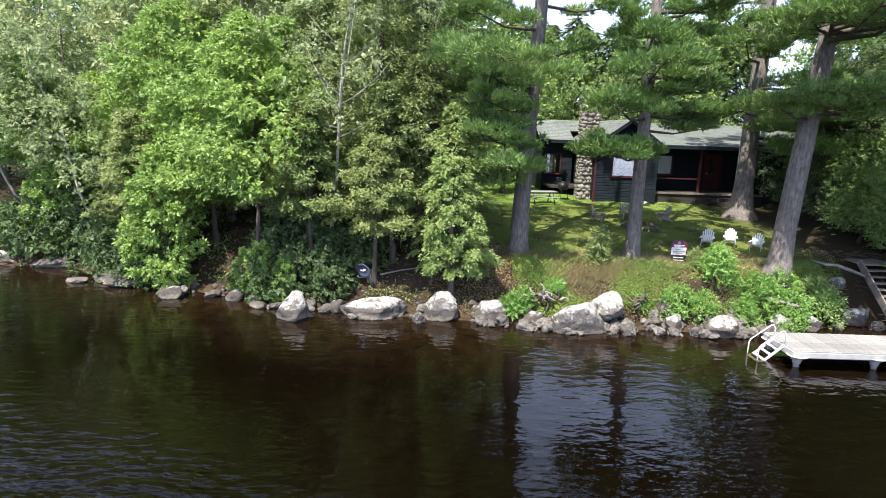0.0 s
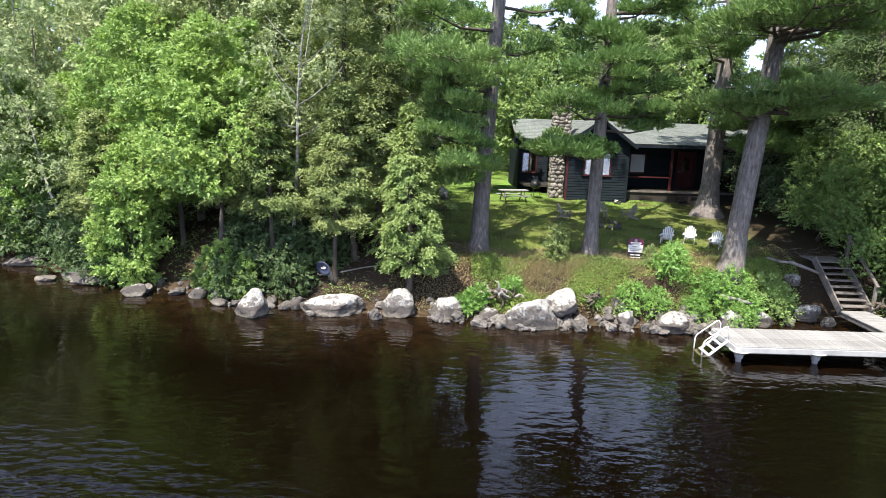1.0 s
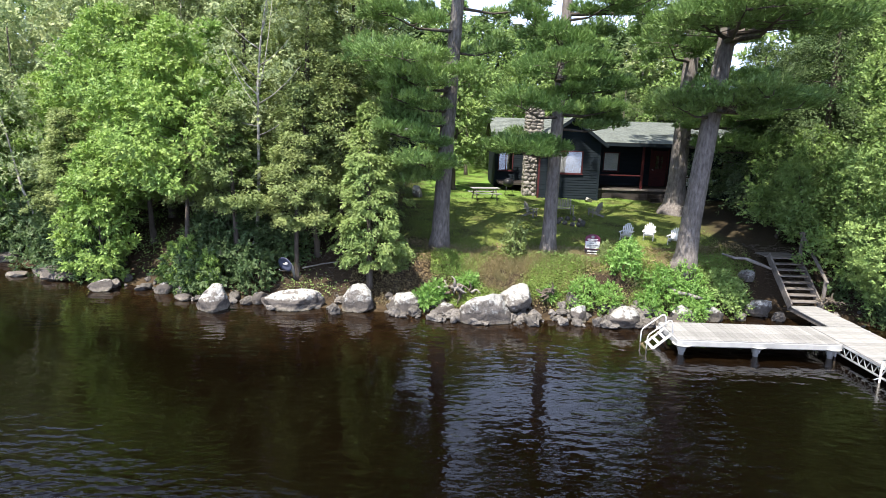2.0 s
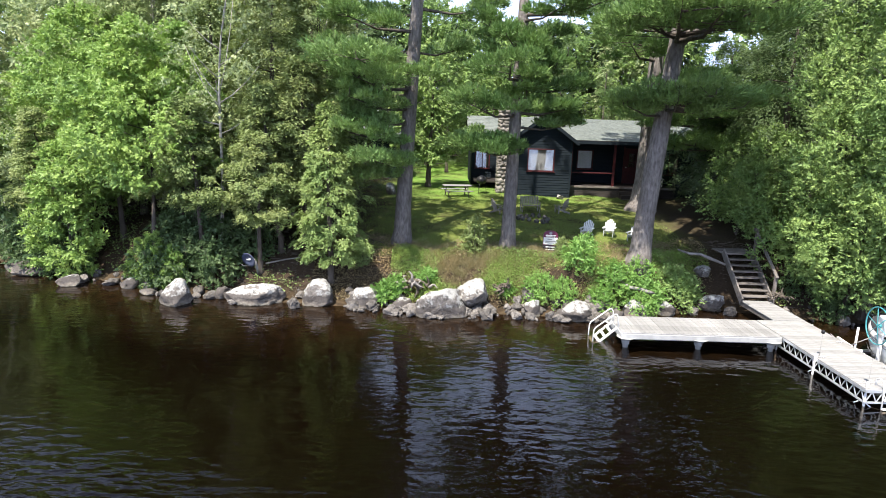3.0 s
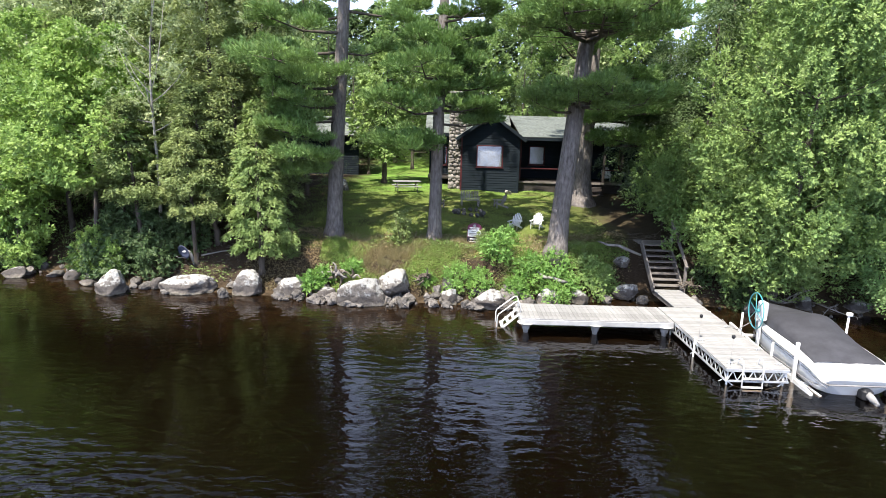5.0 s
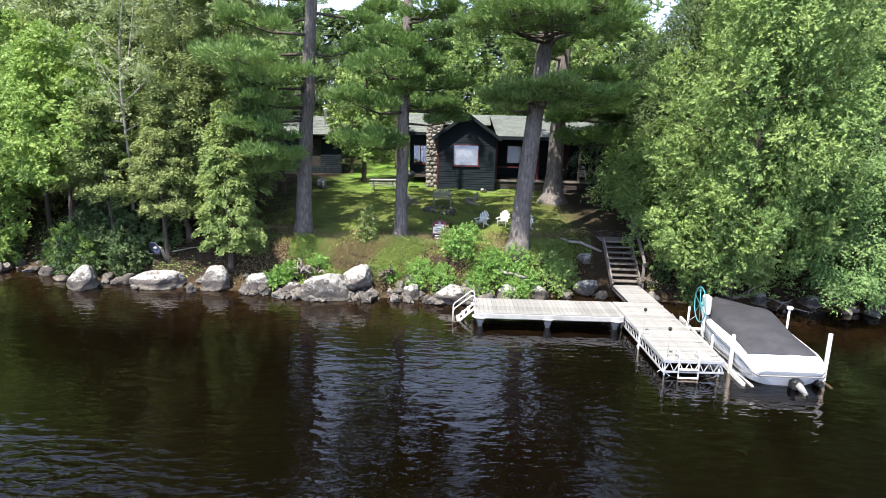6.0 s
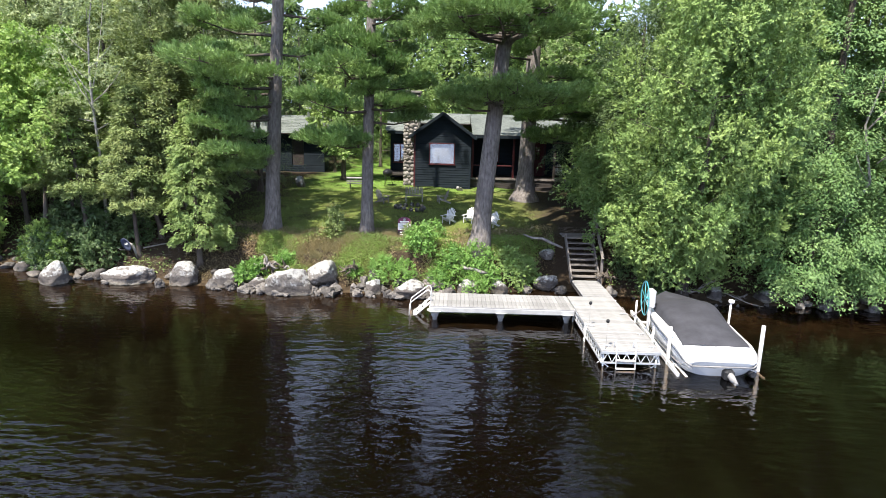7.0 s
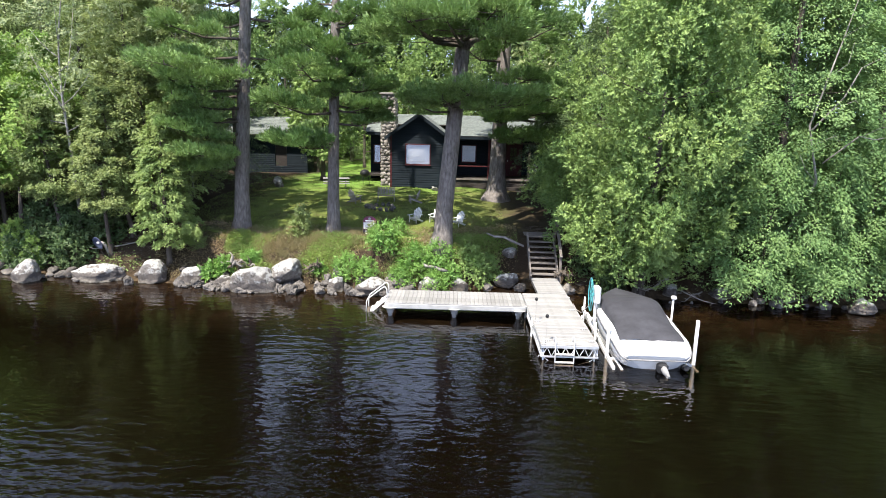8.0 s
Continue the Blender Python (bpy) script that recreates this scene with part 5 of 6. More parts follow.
def wall(parent, m, u0, u1, z0, z1, holes=(), gable=None):
    """A wall with thickness and openings that go through it, clad in clapboards. gable: the height of its peak."""
    us = sorted({u0, u1, *[h[0] for h in holes], *[h[1] for h in holes]})
    zs = sorted({z0, z1, *[h[2] for h in holes], *[h[3] for h in holes]})
    bm = bmesh.new()
    grid = {}

    def vert(i, j, k):
        if (i, j, k) not in grid:
            grid[i, j, k] = bm.verts.new(m @ Vector((us[i], (0.03, 0.14)[k], zs[j])))
        return grid[i, j, k]

    def solid(i, j):
        if not (0 <= i < len(us) - 1 and 0 <= j < len(zs) - 1):
            return False
        u, z = (us[i] + us[i + 1]) / 2, (zs[j] + zs[j + 1]) / 2
        return not any(h[0] < u < h[1] and h[2] < z < h[3] for h in holes)

    for i in range(len(us) - 1):
        for j in range(len(zs) - 1):
            if not solid(i, j):
                continue
            bm.faces.new([vert(i, j, 0), vert(i + 1, j, 0), vert(i + 1, j + 1, 0), vert(i, j + 1, 0)])
            bm.faces.new([vert(i, j + 1, 1), vert(i + 1, j + 1, 1), vert(i + 1, j, 1), vert(i, j, 1)])
            for di, dj, a, b in ((-1, 0, (i, j), (i, j + 1)), (1, 0, (i + 1, j + 1), (i + 1, j)), (0, -1, (i + 1, j), (i, j)), (0, 1, (i, j + 1), (i + 1, j + 1))):
                if not solid(i + di, j + dj):
                    bm.faces.new([vert(*a, 0), vert(*b, 0), vert(*b, 1), vert(*a, 1)])
    if gable:
        peak = [bm.verts.new(m @ Vector(((u0 + u1) / 2, y, gable))) for y in (0.03, 0.14)]
        n = len(zs) - 1
        ends = [(vert(0, n, k), vert(len(us) - 1, n, k)) for k in (0, 1)]
        bm.faces.new([ends[0][0], ends[0][1], peak[0]])
        bm.faces.new([ends[1][1], ends[1][0], peak[1]])
        bm.faces.new([ends[0][0], peak[0], peak[1], ends[1][0]])
        bm.faces.new([peak[0], ends[0][1], ends[1][1], peak[1]])
    w = part("wall", bm, SIDING, parent)
    bm = bmesh.new()
    courses(bm, m, u0, u1, z0, z1, holes, None, 0.028)
    if gable:
        um = (u0 + u1) / 2
        courses(bm, m, u0, u1, z1, gable, (), lambda z: (u0 + (um - u0) * (z - z1) / (gable - z1), u1 - (u1 - um) * (z - z1) / (gable - z1)), 0.028)
    tagged(part("clapboard", bm, SIDING, w), "", "", "", "stuff")
    return w


def window(parent, m, u0, u1, z0, z1, panes=1, curtain=(), frame_mat=None, sheet_mat=None):
    """A framed window set into its wall: panes, and pale sheets imitating mirrored sky behind."""
    frame_mat = frame_mat or TRIM_RED
    bm = bmesh.new()
    w = 0.055
    for a in ((u0 - w, u1 + w, z1, z1 + w), (u0 - w, u1 + w, z0 - w, z0), (u0 - w, u0, z0, z1), (u1, u1 + w, z0, z1)):
        box(bm, a[0], a[1], -0.05, 0.05, a[2], a[3], 0.004, m)
    win = part("window", bm, frame_mat, parent, "red-framed window")
    bm = bmesh.new()
    box(bm, u0 - 0.1, u1 + 0.1, -0.09, -0.02, z0 - w - 0.03, z0 - w, 0.004, m)
    part("window_sill", bm, frame_mat, win)
    for k in range(panes):
        a, b = u0 + (u1 - u0) * k / panes, u0 + (u1 - u0) * (k + 1) / panes
        if k:
            bm = bmesh.new()
            box(bm, a - 0.025, a + 0.025, -0.02, 0.03, z0, z1, 0, m)
            part("mullion", bm, frame_mat, win)
        bm = bmesh.new()
        box(bm, a + 0.004, b - 0.004, 0.015, 0.021, z0, z1, 0, m)
        pane = part("pane", bm, THIN_GLASS if sheet_mat else GLASS, win)
        pane.visible_shadow = False
    for a, b, c, d in curtain:
        bm = bmesh.new()
        n = max(6, int((b - a) / 0.05))
        front = [bm.verts.new(m @ Vector((a + (b - a) * k / n, 0.07 + 0.0 * k, d))) for k in range(n + 1)]
        back = [bm.verts.new(m @ Vector((a + (b - a) * k / n, 0.07 + 0.0 * k, c))) for k in range(n + 1)]
        for k in range(n):
            bm.faces.new((back[k], back[k + 1], front[k + 1], front[k]))
        part("curtain", bm, sheet_mat or SKY_SHEET, win, "pale sheet for the sky mirrored in the pane")
    return win


def slab(bm, pts, thick):
    """A flat roof plane of some thickness from its four corners."""
    a = [bm.verts.new(p) for p in pts]
    b = [bm.verts.new(Vector(p) - Vector((0, 0, thick))) for p in pts]
    n = len(a)
    bm.faces.new(a)
    bm.faces.new(list(reversed(b)))
    for k in range(n):
        bm.faces.new((a[(k + 1) % n], a[k], b[k], b[(k + 1) % n]))


def roof_plane(parent, a, b, c, d, rows):
    """A roof plane from eave a-b up to ridge d-c: boards, and lapped courses of shingles on them."""
    a, b, c, d = (Vector(p) for p in (a, b, c, d))
    bm = bmesh.new()
    slab(bm, [p - Vector((0, 0, 0.012)) for p in (a, b, c, d)], 0.05)
    deck = part("roof", bm, DARKWOOD, parent)
    bm = bmesh.new()
    for k in range(rows):
        u, v = k / rows, (k + 1) / rows + 0.01
        lift = Vector((0, 0, 0.022))
        slab(bm, [a.lerp(d, u) + lift, b.lerp(c, u) + lift, b.lerp(c, min(1, v)) + lift * 0.2, a.lerp(d, min(1, v)) + lift * 0.2], 0.014)
    tagged(part("shingle", bm, SHINGLE, deck), "", "", "", "stuff")


def build_cabin():
    h = thing("cabin", pose(0, 0, 0), "dark navy clapboard cabin with red trim and grey shingle roof", "cabin")
    zb, ze, za = 2.3, 5.5, 6.62
    x0, x1, yf = -1.8, 1.35, 15.94
    xm = (x0 + x1) / 2
    front = pose(0, yf, 0)
    wall(h, front, x0, x1, zb, ze, [(-0.92, 0.42, 3.88, 4.97)], za)
    window(h, front, -0.92, 0.42, 3.88, 4.97, 1, [(-0.91, 0.41, 3.89, 4.96)])
    wall(h, Matrix.Translation((x0, 0, 0)) @ pose(0, 0, 0, 0, 0, -90), -20.9, -yf - 0.14, zb, ze)
    wall(h, Matrix.Translation((x1, 0, 0)) @ pose(0, 0, 0, 0, 0, 90), yf + 0.14, 18.5, zb, ze)
    # corner boards
    for x, s in ((x0, -1), (x1, 1)):
        bm = bmesh.new()
        box(bm, x - 0.045, x + 0.045, yf - 0.035, yf + 0.08, zb, ze - 0.02, 0.004)
        part("corner_board", bm, TRIM_RED if s < 0 else SIDING, h)
    # set-back wing beside the chimney
    wall(h, pose(0, 21.0, 0), -3.7, -1.95, zb, 5.5, [(-3.45, -2.65, 3.6, 4.7)])
    window(h, pose(0, 21.0, 0), -3.45, -2.65, 3.6, 4.7, 2, [(-3.4, -2.9, 3.65, 4.68)])
    wall(h, Matrix.Translation((-3.7, 0, 0)) @ pose(0, 0, 0, 0, 0, -90), -26.0, -21.14, zb, 5.5)
    # porch back wall with a window and a door
    yp = 18.6
    wall(h, pose(0, yp, 0), x1, 10.4, zb, 5.6, [(2.3, 3.12, 3.9, 4.9), (5.0, 5.9, 3.08, 5.12), (7.6, 8.5, 3.8, 4.8)])
    window(h, pose(0, yp, 0), 2.3, 3.12, 3.9, 4.9, 1, [(2.31, 3.11, 3.91, 4.89)], None, BRIGHT_SHEET)
    window(h, pose(0, yp, 0), 7.6, 8.5, 3.8, 4.8, 1, [(7.65, 8.1, 3.82, 4.78)])
    wall(h, Matrix.Translation((10.4, 0, 0)) @ pose(0, 0, 0, 0, 0, 90), 16.9, 26.0, zb, 5.5)
    wall(h, pose(0, 16.9, 0), 7.3, 10.4, zb, 5.45, [(8.3, 9.1, 3.7, 4.6)])
    window(h, pose(0, 16.9, 0), 8.3, 9.1, 3.7, 4.6, 1, [(8.32, 9.08, 3.9, 4.58)])
    bm = bmesh.new()
    box(bm, -3.7, 10.4, 25.9, 26.04, zb, 5.5)
    part("wall", bm, SIDING, h)
    bm = bmesh.new()
    box(bm, 5.02, 5.88, yp + 0.02, yp + 0.07, 3.09, 5.1, 0.004)
    door = part("door", bm, TRIM_RED, h, "red wooden door with small panes")
    for k in range(2):
        for j in range(3):
            bm = bmesh.new()
            box(bm, 5.25 + k * 0.21, 5.43 + k * 0.21, yp + 0.012, yp + 0.02, 4.05 + j * 0.27, 4.28 + j * 0.27)
            part("pane", bm, GLASS, door)
    bm = bmesh.new()
    tube(bm, [(5.1, yp + 0.03, 4.02), (5.1, yp - 0.05, 4.02)], 0.03, 8)
    part("door_knob", bm, ALUMINIUM, door)
    # porch
    for k in range(14):
        bm = bmesh.new()
        box(bm, x1 + 0.05, 7.3, 16.5 + k * 0.15, 16.5 + k * 0.15 + 0.144, 3.04, 3.08, 0.004)
        part("porch_board", bm, DARKWOOD, h)
    bm = bmesh.new()
    box(bm, x1 + 0.05, 7.3, 16.55, 16.6, 2.4, 3.03)
    part("porch_skirt", bm, DARKWOOD, h)
    for x in (1.5, 3.85, 6.2, 7.2):
        bm = bmesh.new()
        box(bm, x - 0.06, x + 0.06, 16.52, 16.64, 3.08, 5.4, 0.006)
        part("porch_post", bm, TRIM_RED if x < 4 else DARKWOOD, h)
    for a, b in ((1.5, 3.85), (6.2, 7.2)):
        bm = bmesh.new()
        box(bm, a, b, 16.55, 16.61, 3.76, 3.82, 0.006)
        part("porch_rail", bm, TRIM_RED, h)
    bm = bmesh.new()
    box(bm, x1 + 0.05, 7.3, 16.47, 16.5, 2.98, 3.09, 0.004)
    part("deck_edge", bm, PLANK_DARK, h, "weathered grey deck edge")
    for a, b in ((4.92, 5.0), (5.9, 5.98)):
        bm = bmesh.new()
        box(bm, a, b, yp - 0.04, yp + 0.02, 3.08, 5.2, 0.004)
        part("door_jamb", bm, TRIM_RED, h)
    for k in range(3):
        bm = bmesh.new()
        box(bm, 4.2, 6.1, 16.5 - 0.3 * (k + 1), 16.5 - 0.3 * k, 2.3, 3.02 - 0.18 * (k + 1), 0.006)
        part("porch_step", bm, DARKWOOD, h)
    # roofs
    ov = 0.32
    dz = (za - ze) / (xm - x0) * ov
    top = za + 0.12
    roof_plane(h, (x0 - ov, 22.6, ze - dz + 0.12), (x0 - ov, yf - 0.38, ze - dz + 0.12), (xm, yf - 0.38, top), (xm, 22.6, top), 12)
    roof_plane(h, (x1 + ov, yf - 0.38, ze - dz + 0.12), (x1 + ov, 22.6, ze - dz + 0.12), (xm, 22.6, top), (xm, yf - 0.38, top), 12)
    bm = bmesh.new()
    for s, x in ((1, x0 - ov), (-1, x1 + ov)):
        beam(bm, (x, yf - 0.39, ze - dz + 0.03), (xm, yf - 0.39, top - 0.08), 0.04, 0.16)
    part("bargeboard", bm, SIDING, h)
    roof_plane(h, (x1 + 0.1, 16.2, 5.52), (10.8, 16.2, 5.52), (10.8, 23.6, 6.75), (x1 + 0.1, 23.6, 6.75), 26)
    roof_plane(h, (-4.0, 20.6, 5.56), (x0 - 0.2, 20.6, 5.56), (x0 - 0.2, 23.6, 6.75), (-4.0, 23.6, 6.75), 14)
    roof_plane(h, (10.8, 26.6, 5.56), (-4.0, 26.6, 5.56), (-4.0, 23.6, 6.75), (10.8, 23.6, 6.75), 14)
    roof_plane(h, (x0 - 0.2, 22.0, 6.1), (x1 + 0.1, 22.0, 6.1), (x1 + 0.1, 23.6, 6.75), (x0 - 0.2, 23.6, 6.75), 8)
    bm = bmesh.new()
    beam(bm, (x1 + 0.1, 16.18, 5.42), (10.8, 16.18, 5.42), 0.05, 0.16)
    part("fascia", bm, SIDING, h)
    bm = bmesh.new()
    beam(bm, (-4.0, 20.58, 5.46), (-2.0, 20.58, 5.46), 0.05, 0.16)
    part("fascia", bm, SIDING, h)
    bm = bmesh.new()
    box(bm, x1 + 0.1, 10.4, 16.3, 18.6, 5.36, 5.4)
    part("porch_ceiling", bm, DARKWOOD, h)
    bm = bmesh.new()
    box(bm, -3.6, 10.3, 18.8, 25.8, 2.9, 3.0)
    box(bm, x0 + 0.16, x1 - 0.16, 16.1, 18.8, 2.9, 3.0)
    part("inner_floor", bm, DARKWOOD, h)
    bm = bmesh.new()
    box(bm, -3.55, 10.25, 25.6, 25.8, 3.0, 5.4)
    part("inner_wall", bm, DARKWOOD, h)
    # chimney of fieldstones
    bm = bmesh.new()
    cx0, cx1, cy0, cy1, ct = -2.46, -1.6, 16.6, 17.5, 7.75
    box(bm, cx0 + 0.07, cx1 - 0.05, cy0 + 0.07, cy1 - 0.07, 2.3, ct)
    chim = part("chimney", bm, MORTAR, h, "tall fieldstone chimney")
    shapes = []
    for s in range(7):
        r = random.Random(s + 50)
        bm = bmesh.new()
        bmesh.ops.create_icosphere(bm, subdivisions=1, radius=0.5)
        for v in bm.verts:
            v.co = Vector([math.copysign(abs(c) ** 0.7, c) for c in v.co]) * r.uniform(0.85, 1.08) * 0.95
        for f in bm.faces:
            f.smooth = True
        data = bpy.data.meshes.new("stone")
        bm.to_mesh(data)
        bm.free()
        data.materials.append(STONE)
        shapes.append(data)
    z = 2.35
    while z < ct - 0.05:
        hh = random.uniform(0.12, 0.24)
        for axis, lo, hi, at in (("x", cx0, cx1, cy0 + 0.08), ("y", cy0, cy1, cx0 + 0.08), ("y", cy0, cy1, cx1 - 0.08)):
            if at == cx1 - 0.08 and z < 5.6:
                continue
            u = lo
            while u < hi - 0.04:
                w = min(random.uniform(0.13, 0.36), hi - u)
                ob = new("stone", random.choice(shapes))
                ob.parent = chim
                c = u + w / 2
                lift = z + hh / 2 + random.uniform(-0.06, 0.06)
                tall = hh * random.uniform(0.95, 1.25)
                place = (c, at, lift) if axis == "x" else (at, c, lift)
                size = (w * 1.02, 0.24, tall) if axis == "x" else (0.24, w * 1.02, tall)
                ob.matrix_basis = Matrix.Translation(place) @ pose(0, 0, 0, random.uniform(-28, 28), random.uniform(-28, 28), random.uniform(-6, 6)) @ Matrix.Diagonal((*size, 1))
                u += w
        z += hh
    bm = bmesh.new()
    box(bm, cx0 - 0.1, cx1 + 0.1, cy0 - 0.1, cy1 + 0.1, ct, ct + 0.12, 0.02)
    part("chimney_cap", bm, MORTAR, chim)


def build_back_cabin():
    h = thing("back_cabin", pose(-11.0, 23.5, 2.9, 0, 0, 8), "small dark cabin with grey roof behind the pines", "cabin")
    wall(h, pose(0, 0, 0), -2.6, 2.4, -0.4, 2.4, [(0.2, 1.0, 0.1, 2.0)])
    wall(h, Matrix.Translation((2.4, 0, 0)) @ pose(0, 0, 0, 0, 0, 90), 0.14, 4.5, -0.4, 2.4)
    bm = bmesh.new()
    box(bm, 0.22, 0.98, 0.04, 0.1, 0.1, 2.0, 0.004)
    part("door", bm, DARKWOOD, h, "dark wooden door")
    roof_plane(h, (-3.0, -0.6, 2.3), (2.8, -0.6, 2.3), (2.8, 2.3, 3.5), (-3.0, 2.3, 3.5), 12)
    roof_plane(h, (2.8, 5.1, 2.3), (-3.0, 5.1, 2.3), (-3.0, 2.3, 3.5), (2.8, 2.3, 3.5), 12)
    bm = bmesh.new()
    tube(bm, [(1.3, 1.0, 2.7), (1.3, 1.0, 3.9), (1.3, 1.0, 3.9), (1.3, 1.0, 4.05)], [0.1, 0.1, 0.16, 0.16], 10)
    part("stove_pipe", bm, ALUMINIUM, h)


build_cabin()
build_back_cabin()


# ---- undergrowth ----
def bush(name, m, wide, high, clumps, per, leaf, mat, label, droop=0.2):
    t = thing(name, m, label, "bush", "bushes on the bank")
    bm = bmesh.new()
    for k in range(7):
        a = k * 0.9 + random.uniform(-0.2, 0.2)
        tube(bm, [(0.05 * math.cos(a), 0.05 * math.sin(a), -0.1), (wide * 0.2 * math.cos(a), wide * 0.2 * math.sin(a), high * 0.5), (wide * 0.36 * math.cos(a), wide * 0.36 * math.sin(a), high * 0.88)], [0.012, 0.009, 0.004], 4)
    part("stem", bm, BARK_DARK, t)
    v, f = sprig_crown(clumps, per, 7, 0.1, high, wide / 2, leaf, (0.8, 1.0, 1.0, 0.75, 0.35), (0, 0), 0.9, 0.3, droop, 0.6, 0.17)
    grid_part("foliage", v, f, mat, t)
    return t


shrub = bush("leafy_bush", at_ground(0.5, 3.45), 1.35, 1.0, 34, 13, 0.085, LEAF_FERN, "fresh green leafy bush on the bank", 0.05)
dark_shrub = bush("leafy_bush", at_ground(2.8, 3.8), 1.4, 0.95, 34, 13, 0.08, LEAF_ASH, "dense dark green bush beside the stairs", 0.05)
shade_shrub = bush("shade_bush", at_ground(-13.4, 4.6), 1.9, 1.4, 40, 14, 0.11, LEAF_SHADE, "dark green shrub, the shade under the shore trees in its leaf colour", 0.15)
fern = bush("fern_clump", at_ground(-7.3, 3.4), 0.9, 0.55, 20, 10, 0.11, LEAF_FERN, "bright green fern clump among the rocks", 0.0)
sapling = bush("pine_sapling", at_ground(-4.2, 5.1), 0.8, 1.1, 24, 12, 0.08, LEAF_CEDAR, "small bushy sapling on the bank's edge", 0.0)
for model, x, y, turn, scale in (
    (shrub, -2, 3.25, 40, 0.85), (shrub, -0.7, 3.75, 110, 0.95), (shrub, 1.3, 2.95, 200, 0.75), (shrub, -1.3, 3.15, 300, 0.7), (shrub, 0, 3.05, 20, 0.7), (shrub, -0.25, 4.75, 80, 0.75), (shrub, 1.9, 3.45, 130, 0.7), (shrub, 1.35, 3.7, 250, 0.9),
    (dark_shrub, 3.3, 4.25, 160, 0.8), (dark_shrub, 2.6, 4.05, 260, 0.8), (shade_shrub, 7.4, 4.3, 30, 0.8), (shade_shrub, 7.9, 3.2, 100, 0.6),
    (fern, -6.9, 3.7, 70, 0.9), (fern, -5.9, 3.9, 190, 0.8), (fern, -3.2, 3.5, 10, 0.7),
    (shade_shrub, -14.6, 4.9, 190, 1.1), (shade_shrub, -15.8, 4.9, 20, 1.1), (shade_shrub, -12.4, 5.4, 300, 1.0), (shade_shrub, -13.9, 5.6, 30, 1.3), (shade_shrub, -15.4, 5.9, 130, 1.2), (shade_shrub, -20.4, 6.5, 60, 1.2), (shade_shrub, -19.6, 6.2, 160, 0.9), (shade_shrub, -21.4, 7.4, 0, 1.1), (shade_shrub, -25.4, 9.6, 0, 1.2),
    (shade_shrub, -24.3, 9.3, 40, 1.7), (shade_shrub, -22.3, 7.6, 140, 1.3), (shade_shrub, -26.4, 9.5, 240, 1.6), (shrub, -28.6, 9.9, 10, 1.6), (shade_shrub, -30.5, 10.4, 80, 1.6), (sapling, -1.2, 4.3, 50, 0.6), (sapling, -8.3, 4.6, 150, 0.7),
):
    copy_thing(model, at_ground(x, y, turn, scale))


def scatter(name, count, x0, x1, d0, d1, size, mat, label, dens=0.0, high=0.25):
    """Low plants in drifts over the bank, from d0 to d1 metres behind the waterline."""
    x = rng.uniform(x0, x1, count)
    d = rng.uniform(d0, d1, count)
    keep = np.sin(2.1 * x + 1.3 * d) + np.sin(3.7 * d - 1.1 * x) + rng.normal(0, 0.5, count) > dens
    x, d = x[keep], d[keep]
    y = shore(x) + d
    n = len(x)
    h = high * rng.uniform(0.1, 1, n) * (1 + 0.5 * np.sin(3 * x) * np.sin(2.3 * y))
    at = np.stack([x, y, ground_at(x, y) + np.maximum(h, 0.01)], -1)
    way = unit(ball(n) * np.array([1, 1, 0.5]) + np.array([0, -0.1, 0.25]))
    face = unit(np.array([0, 0, 1.0]) + rng.normal(size=(n, 3)) * 0.4)
    L = size * rng.uniform(0.6, 1.4, n)
    v, f = leaf_quads(at, way, face, L, L * 0.5)
    ob = grid_part(name, v, f, mat)
    tagged(ob, label, "plants", "", "stuff")


scatter("bank_plants", 140000, -7.2, 4.6, 0.35, 2.3, 0.055, LEAF_BANK, "low green plants covering the bank", 0.1, 0.22)
scatter("bank_scrub", 46000, -10.0, 4.6, 0.3, 3.0, 0.06, LEAF_DRY, "dry brown and yellowish scrub on the bank", -1.1, 0.18)
scatter("forest_plants", 30000, -30, -10, 0.5, 4.5, 0.085, LEAF_ASH, "low plants at the forest edge", 0.3, 0.35)
scatter("forest_plants", 18000, 6.3, 24, 0.4, 4.0, 0.085, LEAF_ASH, "low plants under the trees by the lift", 0.3, 0.3)


def dry_grass(count, x0, x1, d0, d1):
    """Bleached grass in tufts."""
    k = count // 40
    x, d = np.repeat(rng.uniform(x0, x1, k), 40), np.repeat(rng.uniform(d0, d1, k), 40)
    x, d = x + rng.normal(0, 0.07, len(x)), np.maximum(d + rng.normal(0, 0.06, len(d)), 0.3)
    y = shore(x) + d
    at = np.stack([x, y, ground_at(x, y)], -1)
    n = len(x)
    way = unit(rng.normal(size=(n, 3)) * np.array([0.55, 0.55, 0.2]) + np.array([0, -0.25, 0.8]))
    v, f = leaf_quads(at, way, ball(n), rng.uniform(0.12, 0.32, n), np.full(n, 0.016))
    tagged(grid_part("dry_grass", v, f, STRAW), "bleached dry grass tufts on the bank", "grass", "", "stuff")


STRAW = leaf_material("straw", (0.13, 0.105, 0.06), (0.33, 0.28, 0.16), (0.25, 0.21, 0.1), 0.4)
dry_grass(9000, -6.4, 1.5, 0.5, 2.6)
dry_grass(9000, -6.0, -1.8, 1.5, 2.5)


